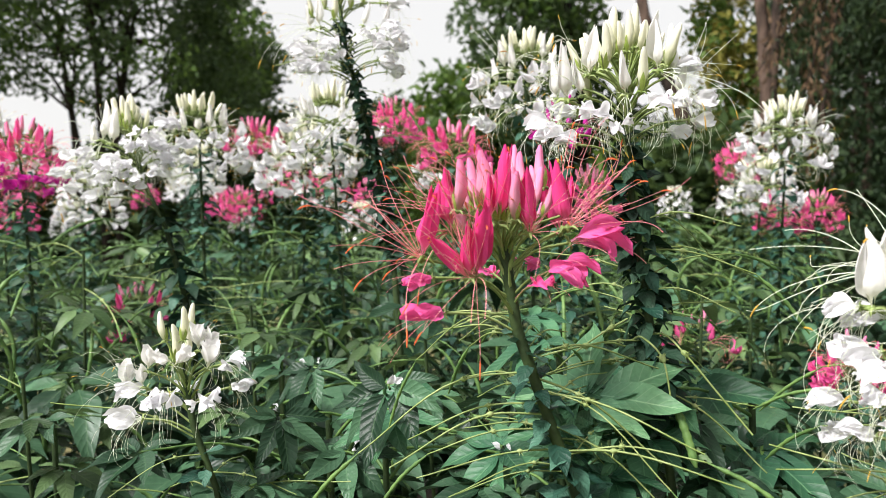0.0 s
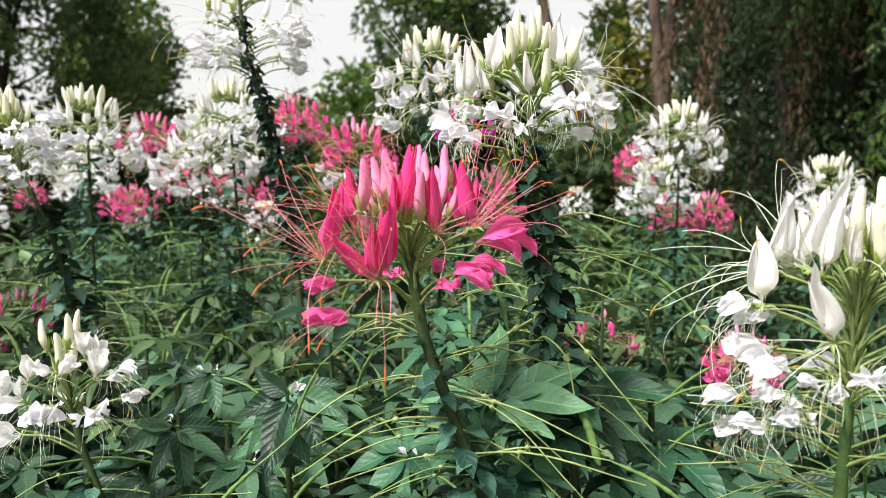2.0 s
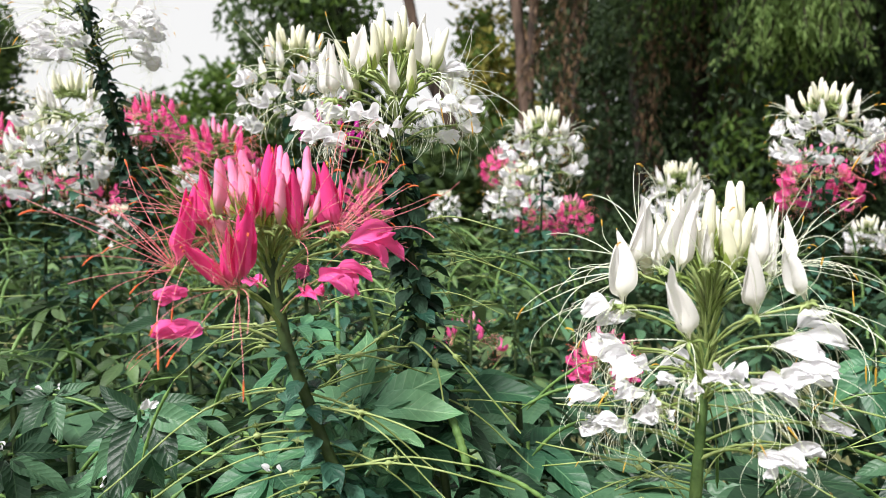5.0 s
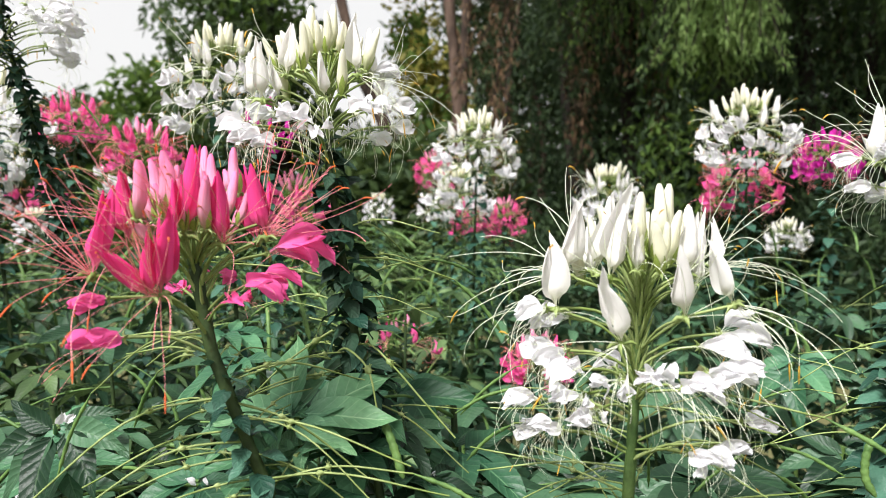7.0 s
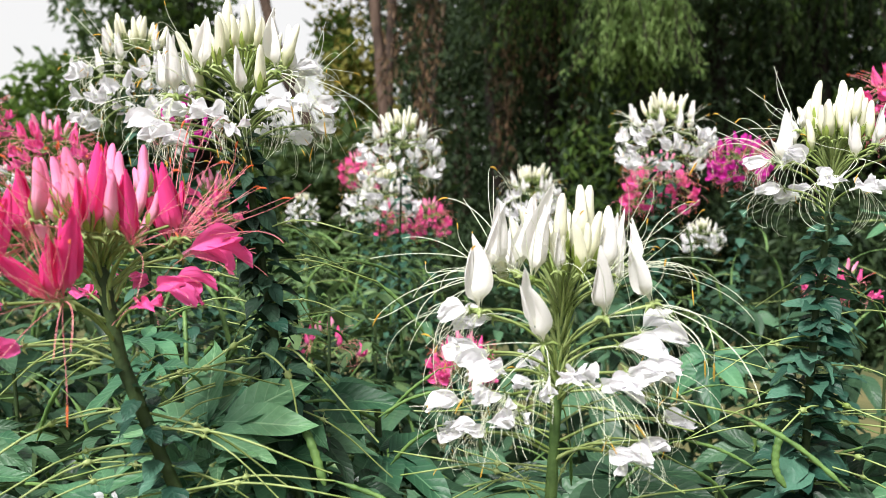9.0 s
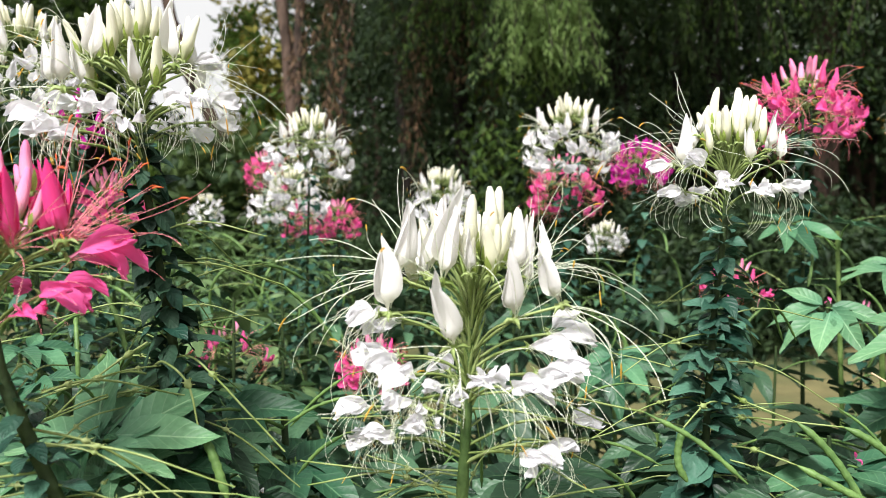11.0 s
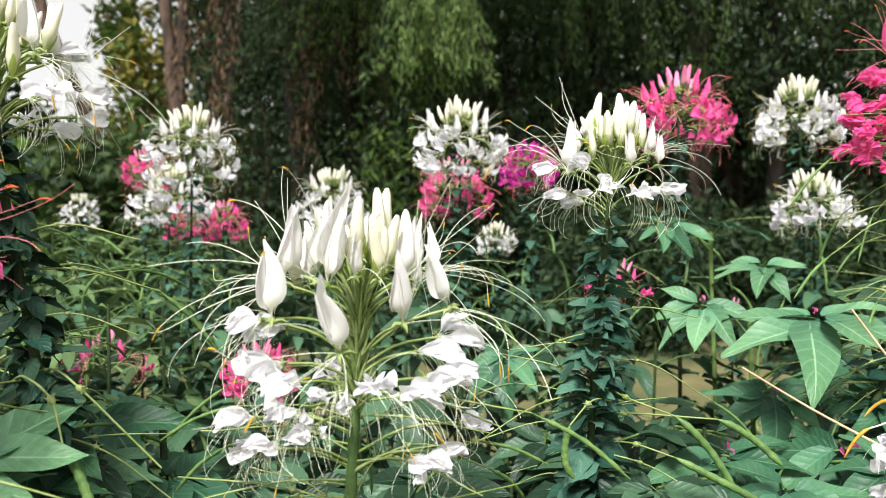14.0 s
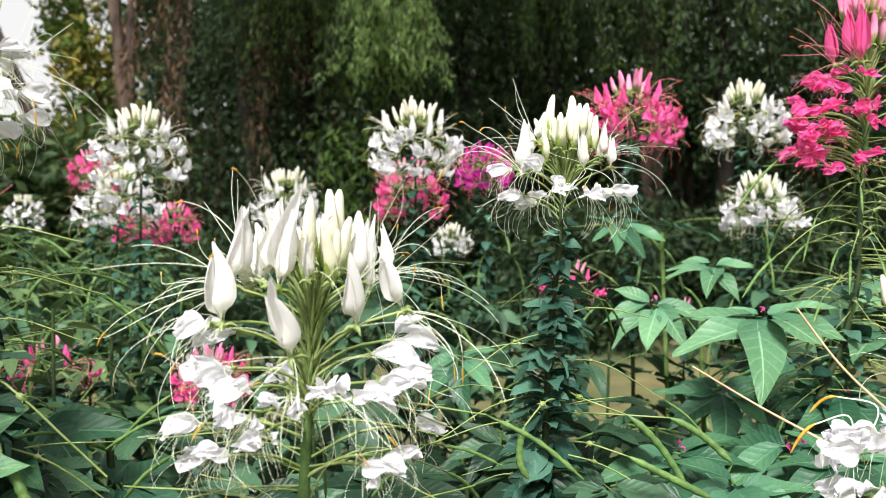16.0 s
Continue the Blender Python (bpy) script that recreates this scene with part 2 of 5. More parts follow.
def smooth_path(points, n):
    """A smooth line of n points through the given ones."""
    p = np.asarray(points, float)
    if len(p) < 3:
        return np.linspace(p[0], p[-1], n)
    t = np.r_[0, np.cumsum(np.linalg.norm(np.diff(p, axis=0), axis=1))]
    g = np.gradient(p, t, axis=0)
    out = []
    for s in np.linspace(0, t[-1], n):
        i = min(np.searchsorted(t, s, "right") - 1, len(t) - 2)
        h = t[i + 1] - t[i]
        x = (s - t[i]) / h
        out.append((2 * x**3 - 3 * x**2 + 1) * p[i] + (x**3 - 2 * x**2 + x) * h * g[i] + (3 * x**2 - 2 * x**3) * p[i + 1] + (x**3 - x**2) * h * g[i + 1])
    return np.array(out)


def turn(z, spin=0.0):
    """Rotation whose z axis is the given way, spun about it."""
    q = Vector(z).to_track_quat("Z", "Y")
    return q.to_matrix().to_4x4() @ Matrix.Rotation(spin, 4, "Z")


def place(p, way, spin=0.0, s=1.0):
    return Matrix.Translation(p) @ turn(way, spin) @ Matrix.Diagonal((s, s, s, 1))


# ---- flower pieces, about 1 unit long ----
def petal_geo(width, cup, bend, crumple, rng, claw=0.22, rows=9, cols=6, ragged=0.0, fat=0.85):
    s = np.linspace(0, 1, rows)
    x = np.clip((s - claw) / (1 - claw), 0, 1)
    w = np.where(s < claw, 0.022, 0.022 + width * np.sin(np.pi * np.clip(x, 0, 1) ** fat) ** 0.7)
    w = w * (1 + ragged * rng.uniform(-1, 1, rows))
    w[-1] = 0.42 * width
    v = np.linspace(-1, 1, cols)
    th = v[None] * cup
    px = np.sin(th) / max(cup, 1e-3) * w[:, None]
    py = -(1 - np.cos(th)) / max(cup, 1e-3) * w[:, None]
    ang = bend * s**1.5
    z = np.cumsum(np.cos(ang)) / rows
    y = np.cumsum(np.sin(ang)) / rows
    pts = np.stack([px, py * np.cos(ang)[:, None] + y[:, None], z[:, None] - py * np.sin(ang)[:, None]], -1)
    if crumple:
        k = rng.uniform(0, 6, 5)

        def fold(q):
            return 2 * np.abs((q % 1.0) - 0.5)

        wav = 1.5 * fold(0.9 * s[:, None] + 0.75 * v[None] + k[0]) + 1.3 * fold(1.7 * s[:, None] - 1.1 * v[None] + k[1]) + 0.8 * np.sin(6 * v[None] + 4 * s[:, None] + k[2])
        pts[..., 1] += crumple * x[:, None] * wav
        pts[..., 0] += 0.6 * crumple * x[:, None] * np.sin(9 * s[:, None] + 4 * v[None] + k[2])
        pts[..., 0] += ragged * 0.3 * x[:, None] * rng.uniform(-0.5, 0.5, (rows, cols)) * width * 2
        pts[..., 1] += ragged * 0.25 * x[:, None] * rng.uniform(-1, 1, (rows, cols)) * width
        pts[..., 2] += 1.2 * crumple * x[:, None] * fold(1.2 * v[None] + k[3])
    g = Geo()
    g.grid(pts)
    return g


def wrap_geo(radius, rng, rows=13, cols=7):
    """One petal of an opening flower: a thin claw, then a broad blade folded round the flower's axis and drawn to a blunt tip."""
    s = np.linspace(0, 1, rows)
    v = np.linspace(-1, 1, cols)
    x = np.clip((s - 0.2) / 0.8, 0, 1)
    rise = np.clip((s - 0.1) / 0.2, 0, 1)
    rise = rise * rise * (3 - 2 * rise)
    r = 0.012 + radius * rise * (1 - 0.82 * x ** rng.uniform(1.25, 1.7)) * np.sqrt(1 - 0.86 * np.clip((s - 0.86) / 0.14, 0, 1) ** 2)
    half = rng.uniform(1.0, 1.4)
    th = v[None] * half * (0.12 + 0.88 * rise)[:, None] + 0.35 * rng.uniform(-1, 1) * x[:, None]
    rr = r[:, None] * (1 + 0.22 * v[None] * rng.choice([-1, 1]) + 0.07 * np.sin(7 * s[:, None] + 3 * v[None] + rng.uniform(0, 6)))
    rr = rr + 0.03 * (1 - rise)[:, None]
    flare = rng.uniform(-0.02, 0.05) * x[:, None] ** 2
    crease = 0.018 * np.abs(((v[None] * 1.3 + s[:, None] * 1.1 + rng.uniform(0, 2)) % 1.0) - 0.5) * rise[:, None]
    sway = rng.uniform(-0.07, 0.07) * np.sin(np.pi * x)[:, None]
    tip = rng.uniform(0.9, 1.03)
    pts = np.stack([rr * np.sin(th) + sway, -0.72 * rr * np.cos(th) - flare - crease, s[:, None] * tip - 0.05 * np.abs(v)[None] ** 2 * x[:, None]], -1)
    g = Geo()
    g.grid(pts)
    return g


def spindle_geo(radius, rng, sides=8):
    """A closed bud: overlapping petals make three soft ridges; it narrows to a blunt tip."""
    s = np.linspace(0, 1, 11)
    r = 0.025 + radius * np.clip(s / 0.34, 0, 1) ** 0.75 * (1 - 0.62 * np.clip((s - 0.36) / 0.64, 0, 1) ** 1.15) * np.sqrt(1 - 0.97 * np.clip((s - 0.84) / 0.16, 0, 1) ** 2)
    th = np.arange(sides) * 2 * np.pi / sides
    tw = rng.uniform(0, 6)
    rr = r[:, None] * (1 + 0.12 * np.sin(3 * th[None] + tw + 1.5 * s[:, None]))
    lean = 0.07 * np.sin(np.pi * s * 0.8 + rng.uniform(0, 1))
    pts = np.stack([rr * np.cos(th) + lean[:, None], rr * np.sin(th), np.repeat(s[:, None], sides, 1)], -1)
    g = Geo()
    g.grid(pts, 0, True)
    return g


def sepals_geo(rng):
    """Four narrow sepals lying against the lower third of a bud."""
    g = Geo()
    s = np.linspace(0, 1, 5)
    for k in range(4):
        a = k * 1.571 + rng.uniform(-0.15, 0.15)
        r = 0.03 + 0.075 * np.sin(np.pi * 0.5 * np.clip(s * 1.6, 0, 1)) + 0.012
        half = 0.75 * np.sin(np.pi * (0.18 + 0.8 * s)) * (1 - 0.25 * s)
        th = a + np.linspace(-1, 1, 3)[None] * half[:, None]
        z = 0.42 * s[:, None] * rng.uniform(0.85, 1.1) + 0 * th
        g.grid(np.stack([r[:, None] * np.cos(th), r[:, None] * np.sin(th), z], -1))
    return g


def stamen_geo(rng, length, n, spread, droop, thick=0.010, anther=0.11):
    """Long arching filaments from a flower's node, each with an anther at its end."""
    g = Geo()
    for i in range(n):
        a = rng.uniform(-spread, spread)
        L = length * rng.uniform(0.7, 1.25)
        t = np.linspace(0, 1, 11)
        e = rng.uniform(-0.7, 1.4) - droop * rng.uniform(0.2, 2.2) * t**1.2
        az = a + rng.uniform(-1.4, 1.4) * t
        step = np.stack([np.cos(e) * np.cos(az), np.cos(e) * np.sin(az), np.sin(e)], -1) * (L / 10)
        pts = np.cumsum(step, axis=0) - step[0]
        g.tube(pts, np.linspace(thick, thick * 0.6, 11), 3, 0)
        e = pts[-1] - pts[-2]
        e /= np.linalg.norm(e)
        e2 = e + np.array([0, 0, rng.uniform(-0.9, 0.3)])
        e2 /= np.linalg.norm(e2)
        q = np.linspace(0, 2, 5)[:, None]
        c = pts[-1] + (e * q + (e2 - e) * q**2 * 0.5) * anther
        g.tube(c, np.array([0.4, 1.0, 1.0, 0.8, 0.2]) * anther * 0.15, 4, 1)
    return g


R0 = np.random.RandomState(7)
CLOSED = [wrap_geo(0.138, R0) for _ in range(8)]
SLIM = [wrap_geo(0.13, R0) for _ in range(8)]
HALF = [petal_geo(0.27, 0.8, 0.2, 0.04, R0, 0.2) for _ in range(4)]
WILT = [petal_geo(0.23 + 0.03 * (i % 4), 0.8 + 0.4 * (i % 3), 0.5 + 0.42 * (i % 5), 0.095, R0, 0.28, 13, 9, 0.08, 1.15) for i in range(10)]
SPIN = [spindle_geo(0.1, R0) for _ in range(4)]
SEPALS = [sepals_geo(R0) for _ in range(3)]
FORMS = {}


def form(kind, i, mat):
    """One mesh for each petal or bud shape and colour, shared by all that look alike."""
    src = {"closed": CLOSED, "slim": SLIM, "half": HALF, "wilt": WILT, "spindle": SPIN, "calyx": SEPALS}[kind]
    i %= len(src)
    key = (kind, i, mat.name)
    if key not in FORMS:
        FORMS[key] = src[i].mesh(kind, [mat])
    return FORMS[key]


TUFTS = {}


def stamen_tuft(i, red, style):
    """The six filaments of one flower, outwards along x; style 0 arches out, 1 hangs and curls."""
    key = (i % 10, red, style)
    if key not in TUFTS:
        rng = np.random.RandomState(50 + i % 10 + 20 * style)
        g = Geo()
        t = np.linspace(0, 1, 14)
        lift = rng.uniform(0.1 if red else -0.5, 1.0) if style == 0 else rng.uniform(-0.1 if red else -0.4, 0.7)
        drop = (rng.uniform(0.2, 1.6) if style == 0 else rng.uniform(1.4, 2.6)) * (0.32 if red else 1.0)
        sweep = rng.uniform(-0.8, 0.8)
        for k in range(6):
            L = rng.uniform(1.2, 2.3) * (1.0 if style or red else 1.05)
            e = lift + rng.normal() * 0.3 - drop * rng.uniform(0.6, 1.35) * t**1.2 - (rng.uniform(-1.2, 1.4) * (0.4 if red else 1.0) * t**4)
            az = (k - 2.5) * 0.2 + rng.normal() * 0.15 + (sweep + rng.normal() * 0.45) * t
            step = np.stack([np.cos(e) * np.cos(az), np.cos(e) * np.sin(az), np.sin(e)], -1) * (L / 13)
            pts = np.cumsum(step, axis=0) - step[0]
            g.tube(pts, np.linspace(0.0075, 0.0048, 14), 3, 0)
            if rng.uniform() < (0.4 if style == 0 else 0.12):
                d = step[-1] / np.linalg.norm(step[-1])
                q = np.linspace(0, 1, 5)[:, None]
                c = pts[-1] + d * q * 0.2 + np.array([0, 0, -0.08]) * q**2
                g.tube(c, np.array([0.4, 1.0, 1.0, 0.9, 0.3]) * 0.014, 4, 1)
        TUFTS[key] = g.mesh("stamen_tuft", [FIL_P if red else FIL_W, ANTHER_R if red else ANTHER])
    return TUFTS[key]


def calyx(g, p, way, size, mi):
    """Small pointed sepals round a node."""
    for k in range(4):
        a = k * math.pi / 2 + 0.4
        m = np.array(turn(way, a))[:3, :3]
        pts = np.array([(0.02, 0, 0), (0.14, 0, 0.02), (0.26, 0, -0.06)]) * size
        g.tube(pts @ m.T + p, np.array([0.05, 0.045, 0.006]) * size, 3, mi)
    g.tube(np.array([(0, 0, -0.08), (0, 0, 0), (0, 0, 0.08)]) * size @ np.array(turn(way))[:3, :3].T + p, np.array([0.04, 0.085, 0.03]) * size, 5, mi)


COLOURS = {
    "white": (WHITE, WHITE_OLD, CREAM, False),
    "pink": (PINK, ROSE, BLUSH, True),
    "magenta": (MAGENTA, MAGENTA, MAGENTA, True),
    "rose": (ROSE, ROSE, BLUSH, True),
}


def pedicel(a, b, up, n=7):
    a, b = np.asarray(a, float), np.asarray(b, float)
    mid = (a + b) / 2 + np.array([0, 0, up])
    return smooth_path([a, mid, b], n)


def bloom(plant, att, node, way, length, kind, colour, rng, fine=True, outward=None, broad=False, tufts=1):
    """A flower on its stalk: four petals and a tuft of stamens. kind: bud, closed or wilt."""
    young, old, bud, red = COLOURS[colour]
    node = np.asarray(node, float)
    way = np.asarray(way, float)
    way = way / np.linalg.norm(way)
    out = np.asarray(outward if outward is not None else node - att, float) * np.array([1, 1, 0])
    out /= np.linalg.norm(out) + 1e-9
    g = Geo()
    g.tube(pedicel(att, node, 0.10 * np.linalg.norm(node - att)), 0.0008 if fine else 0.001, 4, 0)
    calyx(g, node, way, length * 0.75, 0)
    f = part("bud_stalk" if kind == "bud" else "flower", g.mesh("flower_stalk", [STALK]), plant)
    spin = rng.uniform(0, 6.28)
    if kind == "bud":
        part("bud", form("spindle", rng.randint(4), bud), f, place(node, way, spin, length))
        part("calyx", form("calyx", rng.randint(3), SEPAL), f, place(node, way, spin, length))
        return f
    if kind == "closed":
        n = 4 if broad or red else 3
        for k in range(n):
            w = way + (0.17 if broad else rng.uniform(-0.07, 0.1)) * np.array(turn(way, spin + k * 6.283 / n) @ Vector((0, 1, 0, 0)))[:3]
            part("petal", form("half" if broad else "slim" if red else "closed", rng.randint(8), young), f, place(node, w, spin + k * 6.283 / n + rng.uniform(-0.3, 0.3), length * rng.uniform(0.84, 1.06)))
    else:
        for k in range(4):
            fan = (k - 1.5) * 0.85 + rng.uniform(-0.3, 0.3)
            side = np.array([-out[1], out[0], 0.0])
            w = way + fan * side + np.array([0, 0, rng.uniform(-0.15, 0.45)])
            q = Vector(w / np.linalg.norm(w)).to_track_quat("Z", "Y").to_matrix().to_4x4()
            loc = q.inverted() @ Vector((*out, 0))
            sp = math.atan2(-loc.x, loc.y)
            part("petal", form("wilt", rng.randint(10), old), f, place(node, w, sp + rng.uniform(-0.4, 0.4), length * rng.uniform(0.7, 1.05)))
    a = math.atan2(out[1], out[0])
    for k in range(2 if colour == "pink" and kind == "closed" else tufts):
        st = Matrix.Translation(node) @ Matrix.Rotation(a + rng.uniform(-0.35, 0.35), 4, "Z") @ Matrix.Rotation(rng.uniform(-0.3, 0.3), 4, "X") @ Matrix.Diagonal((length * rng.uniform(0.75, 1.1) * (0.85 if red else 0.95),) * 3 + (1,))
        part("stamen_tuft", stamen_tuft(rng.randint(10), red, 0 if kind == "closed" else 1), f, st)
    return f


# ---- leaves ----
def leaflet_geo(length, width, droop, rng, rows=10, cols=5, fold=0.35, wave=0.02):
    s = np.linspace(0, 1, rows)
    w = width * np.sin(np.pi * s**0.72) ** 0.9 * (1 - 0.35 * s) + 0.002
    w[0] = w[-1] = 0.002
    v = np.linspace(-1, 1, cols)
    a = droop * s
    x = np.cumsum(np.cos(a)) / rows
    z = -np.cumsum(np.sin(a)) / rows
    y = w[:, None] * v[None]
    k = rng.uniform(0, 6, 2)
    zz = z[:, None] + fold * np.abs(y) + wave * np.sin(9 * s[:, None] + k[0] + 2 * np.sign(v)[None]) * np.abs(v)[None]
    sway = 0.06 * np.sin(2.5 * s + k[1])
    g = Geo()
    g.grid(np.stack([np.repeat(x[:, None], cols, 1), y + sway[:, None], zz], -1) * length)
    return g


R1 = np.random.RandomState(11)
LEAFLETS = [leaflet_geo(1, 0.18 + 0.015 * (i % 3), 0.06 + 0.14 * (i % 4), R1, 12, 7, 0.35, 0.028).mesh("leaflet", [(LEAF, LEAF_BROAD, LEAF_LIT)[i // 8]]) for i in range(24)]
BRACTS = [leaflet_geo(1, 0.3, 0.25 + 0.2 * (i % 4), R1, 6, 5, 0.25, 0.04).mesh("stem_leaf", [BRACT if i < 6 else BRACT_DARK]) for i in range(12)]


def palm_geo(n, rng, droop, fine=(8, 5)):
    """A whole palmate leaf in one mesh."""
    g = Geo()
    for i in range(n):
        a = (i - (n - 1) / 2) * (4.4 / n) + rng.uniform(-0.12, 0.12)
        L = 1.0 - 0.4 * abs(i - (n - 1) / 2) / n * 2 + rng.uniform(-0.06, 0.06)
        q = leaflet_geo(L, 0.165, droop + rng.uniform(-0.15, 0.3), rng, *fine)
        g.join(q, Matrix.Rotation(a, 4, "Z") @ Matrix.Rotation(rng.uniform(-0.1, 0.3), 4, "Y") @ Matrix.Rotation(rng.uniform(-0.3, 0.3), 4, "X"))
    return g


def big_leaf(plant, att, hub, size, facing, rng, n=7, tilt=0.2, pale=0):
    """A palmate leaf on its stalk, with each leaflet a piece of its own; pale: 0 dark, 1 pale, 2 coloured as lit."""
    g = Geo()
    g.tube(pedicel(att, hub, 0.01, 8), np.linspace(0.0016, 0.0009, 8), 6)
    leaf = part("leaf", g.mesh("leaf_stalk", [POD]), plant)
    base = Matrix.Translation(hub) @ Matrix.Rotation(facing, 4, "Z") @ Matrix.Rotation(tilt, 4, "Y")
    for i in range(n):
        a = (i - (n - 1) / 2) * (4.6 / n) + rng.uniform(-0.1, 0.1)
        L = size * (1.0 - 0.45 * abs(i - (n - 1) / 2) / n * 2 + rng.uniform(-0.05, 0.05))
        m = base @ Matrix.Rotation(a, 4, "Z") @ Matrix.Rotation(rng.uniform(-0.25, 0.12), 4, "Y") @ Matrix.Rotation(rng.uniform(-0.25, 0.25), 4, "X")
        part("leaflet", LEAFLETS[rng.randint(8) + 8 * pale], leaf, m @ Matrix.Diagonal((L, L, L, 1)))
    return leaf


def pod_geo(rng, stalk, length, droop, thick=0.0019):
    """A seed pod on its long stalk, with the knob where the flower fell."""
    g = Geo()
    t = np.linspace(0, 1, 16)
    L = stalk + length
    ang0 = rng.uniform(0.0, 0.5)
    ang = ang0 - droop * np.clip(t * 1.2 - 0.1, 0, 1) ** 1.3
    sw = rng.uniform(-0.5, 0.5)
    st = L / 15
    pts = np.stack([np.cumsum(np.cos(ang)) * st - st, sw * (t * L) ** 2 * 2.5, np.cumsum(np.sin(ang)) * st], -1)
    k = stalk / L
    cut = int(round(k * 15))
    g.tube(pts[: cut + 1], 0.0006, 4, 0)
    c = pts[max(1, cut // 2)]
    g.tube(np.array([c + (-0.003, 0, 0), c, c + (0.003, 0, 0)]), [0.0008, 0.002, 0.0008], 5, 0)
    p2 = smooth_path(pts[cut:], 18)
    r = thick * (1 + 0.18 * np.sin(np.arange(18) * 2.6)) * np.clip(np.minimum(np.arange(18) + 0.6, 18 - np.arange(18)) / 3, 0, 1)
    g.tube(p2, np.clip(r, 0.0004, 1), 6, 1)
    return g


def stalk_geo(rng, podded):
    """A straight thin stalk with the hairy knob where the flower fell; some end in a hanging pod."""
    g = Geo()
    a0 = rng.uniform(-0.15, 0.4)
    a1 = a0 - rng.uniform(0.1, 0.55)
    k = np.array([math.cos(a0), rng.uniform(-0.1, 0.1), math.sin(a0)]) * rng.uniform(0.024, 0.04)
    e = k + np.array([math.cos(a1), rng.uniform(-0.15, 0.15), math.sin(a1)]) * rng.uniform(0.04, 0.075)
    g.tube(smooth_path([(0, 0, 0), k, e], 12), np.linspace(0.0007, 0.00045, 12), 4, 0)
    d = k / np.linalg.norm(k)
    g.tube(np.array([k - d * 0.002, k - d * 0.0006, k + d * 0.0006, k + d * 0.002]), [0.0006, 0.0016, 0.0015, 0.0005], 6, 0)
    for i in range(5):
        h = rng.normal(size=3)
        h /= np.linalg.norm(h)
        g.tube(np.array([k, k + h * 0.0025, k + h * 0.0042]), [0.0004, 0.0003, 0.0001], 3, 0)
    if podded:
        a2 = a1 - rng.uniform(0.1, 0.5)
        L = rng.uniform(0.04, 0.065)
        q = smooth_path([e, e + np.array([math.cos(a2), 0, math.sin(a2)]) * L * 0.5, e + np.array([0.95 * math.cos(a2), 0, math.sin(a2) - 0.1]) * L], 20)
        r = 0.00125 * (1 + 0.2 * np.sin(np.arange(20) * 2.1)) * np.clip(np.minimum(np.arange(20) + 0.5, 20 - np.arange(20)) / 4, 0, 1)
        g.tube(q, np.clip(r, 0.0003, 1), 6, 1)
    return g


R2 = np.random.RandomState(23)
BARE = [stalk_geo(R2, i % 3 == 0).mesh("seed_stalk", [STALK, POD]) for i in range(15)]
PODS = [pod_geo(R2, R2.uniform(0.055, 0.1), R2.uniform(0.04, 0.085), R2.uniform(0.8, 2.2)).mesh("seed_pod", [POD, POD]) for _ in range(12)]
THINPODS = [pod_geo(R2, R2.uniform(0.09, 0.13), R2.uniform(0.015, 0.03), R2.uniform(0.1, 1.1), 0.0009).mesh("young_pod", [STALK, POD]) for _ in range(6)]


# ---- whole plants ----
def stem_of(plant, path, r0, r1, mat=None):
    g = Geo()
    p = smooth_path(path, 24)
    k = np.arange(24)
    g.tube(p, np.linspace(r0, r1, 24) * (1 + 0.07 * np.sin(k * 2.3)), 9)
    part("stem", g.mesh("stem", [mat or STEM]), plant)
    return p


def along(p, s):
    x = np.clip(s, 0, 1) * (len(p) - 1)
    i = int(min(x, len(p) - 2))
    return p[i] + (p[i + 1] - p[i]) * (x - i)


def stem_leaves(plant, p, s0, s1, n, size, rng, sink=0.0, dark=False):
    """Small pointed leaves set all round a stem."""
    for i in range(n):
        s = s0 + (s1 - s0) * (i + rng.uniform(0, 0.8)) / n
        a = i * 2.4 + rng.uniform(-0.3, 0.3)
        L = size * rng.uniform(0.7, 1.2) * ((1.15 if dark else 1.5) - (0.4 if dark else 0.85) * (s - s0) / (s1 - s0 + 1e-6))
        m = Matrix.Translation(along(p, s)) @ Matrix.Rotation(a, 4, "Z") @ Matrix.Rotation(sink + rng.uniform(-0.5, 0.5), 4, "Y") @ Matrix.Rotation(rng.uniform(-0.6, 0.6), 4, "X")
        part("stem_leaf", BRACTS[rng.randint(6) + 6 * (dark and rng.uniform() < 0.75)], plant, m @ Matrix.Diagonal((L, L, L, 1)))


def pods_on(plant, p, s0, s1, n, rng, thin_share=0.4, size=1.0, arc=(0, 6.28)):
    for i in range(n):
        s = s0 + (s1 - s0) * (i + rng.uniform(0, 0.9)) / n
        a = rng.uniform(*arc)
        src = BARE[rng.randint(15)] if thin_share > 0.9 else THINPODS[rng.randint(6)] if rng.uniform() < thin_share else PODS[rng.randint(12)]
        k = size * rng.uniform(0.75, 1.15)
        m = Matrix.Translation(along(p, s)) @ Matrix.Rotation(a, 4, "Z") @ Matrix.Rotation(rng.uniform(-0.25, 0.3), 4, "Y")
        part("seed_pod", src, plant, m @ Matrix.Diagonal((k, k, k, 1)))


def plant_at(x, y, facing, label, name="spider_flower", group="flowering plants"):
    """facing: degrees; the plant's own x axis."""
    e = new(name)
    e.matrix_basis = pose(x, y, 0, 0, 0, facing)
    e.empty_display_size = 0.05
    return tagged(e, label, "flowering plant", group)


# ---- simple flowers for plants farther off: one mesh a flower ----
SIMPLE = {}


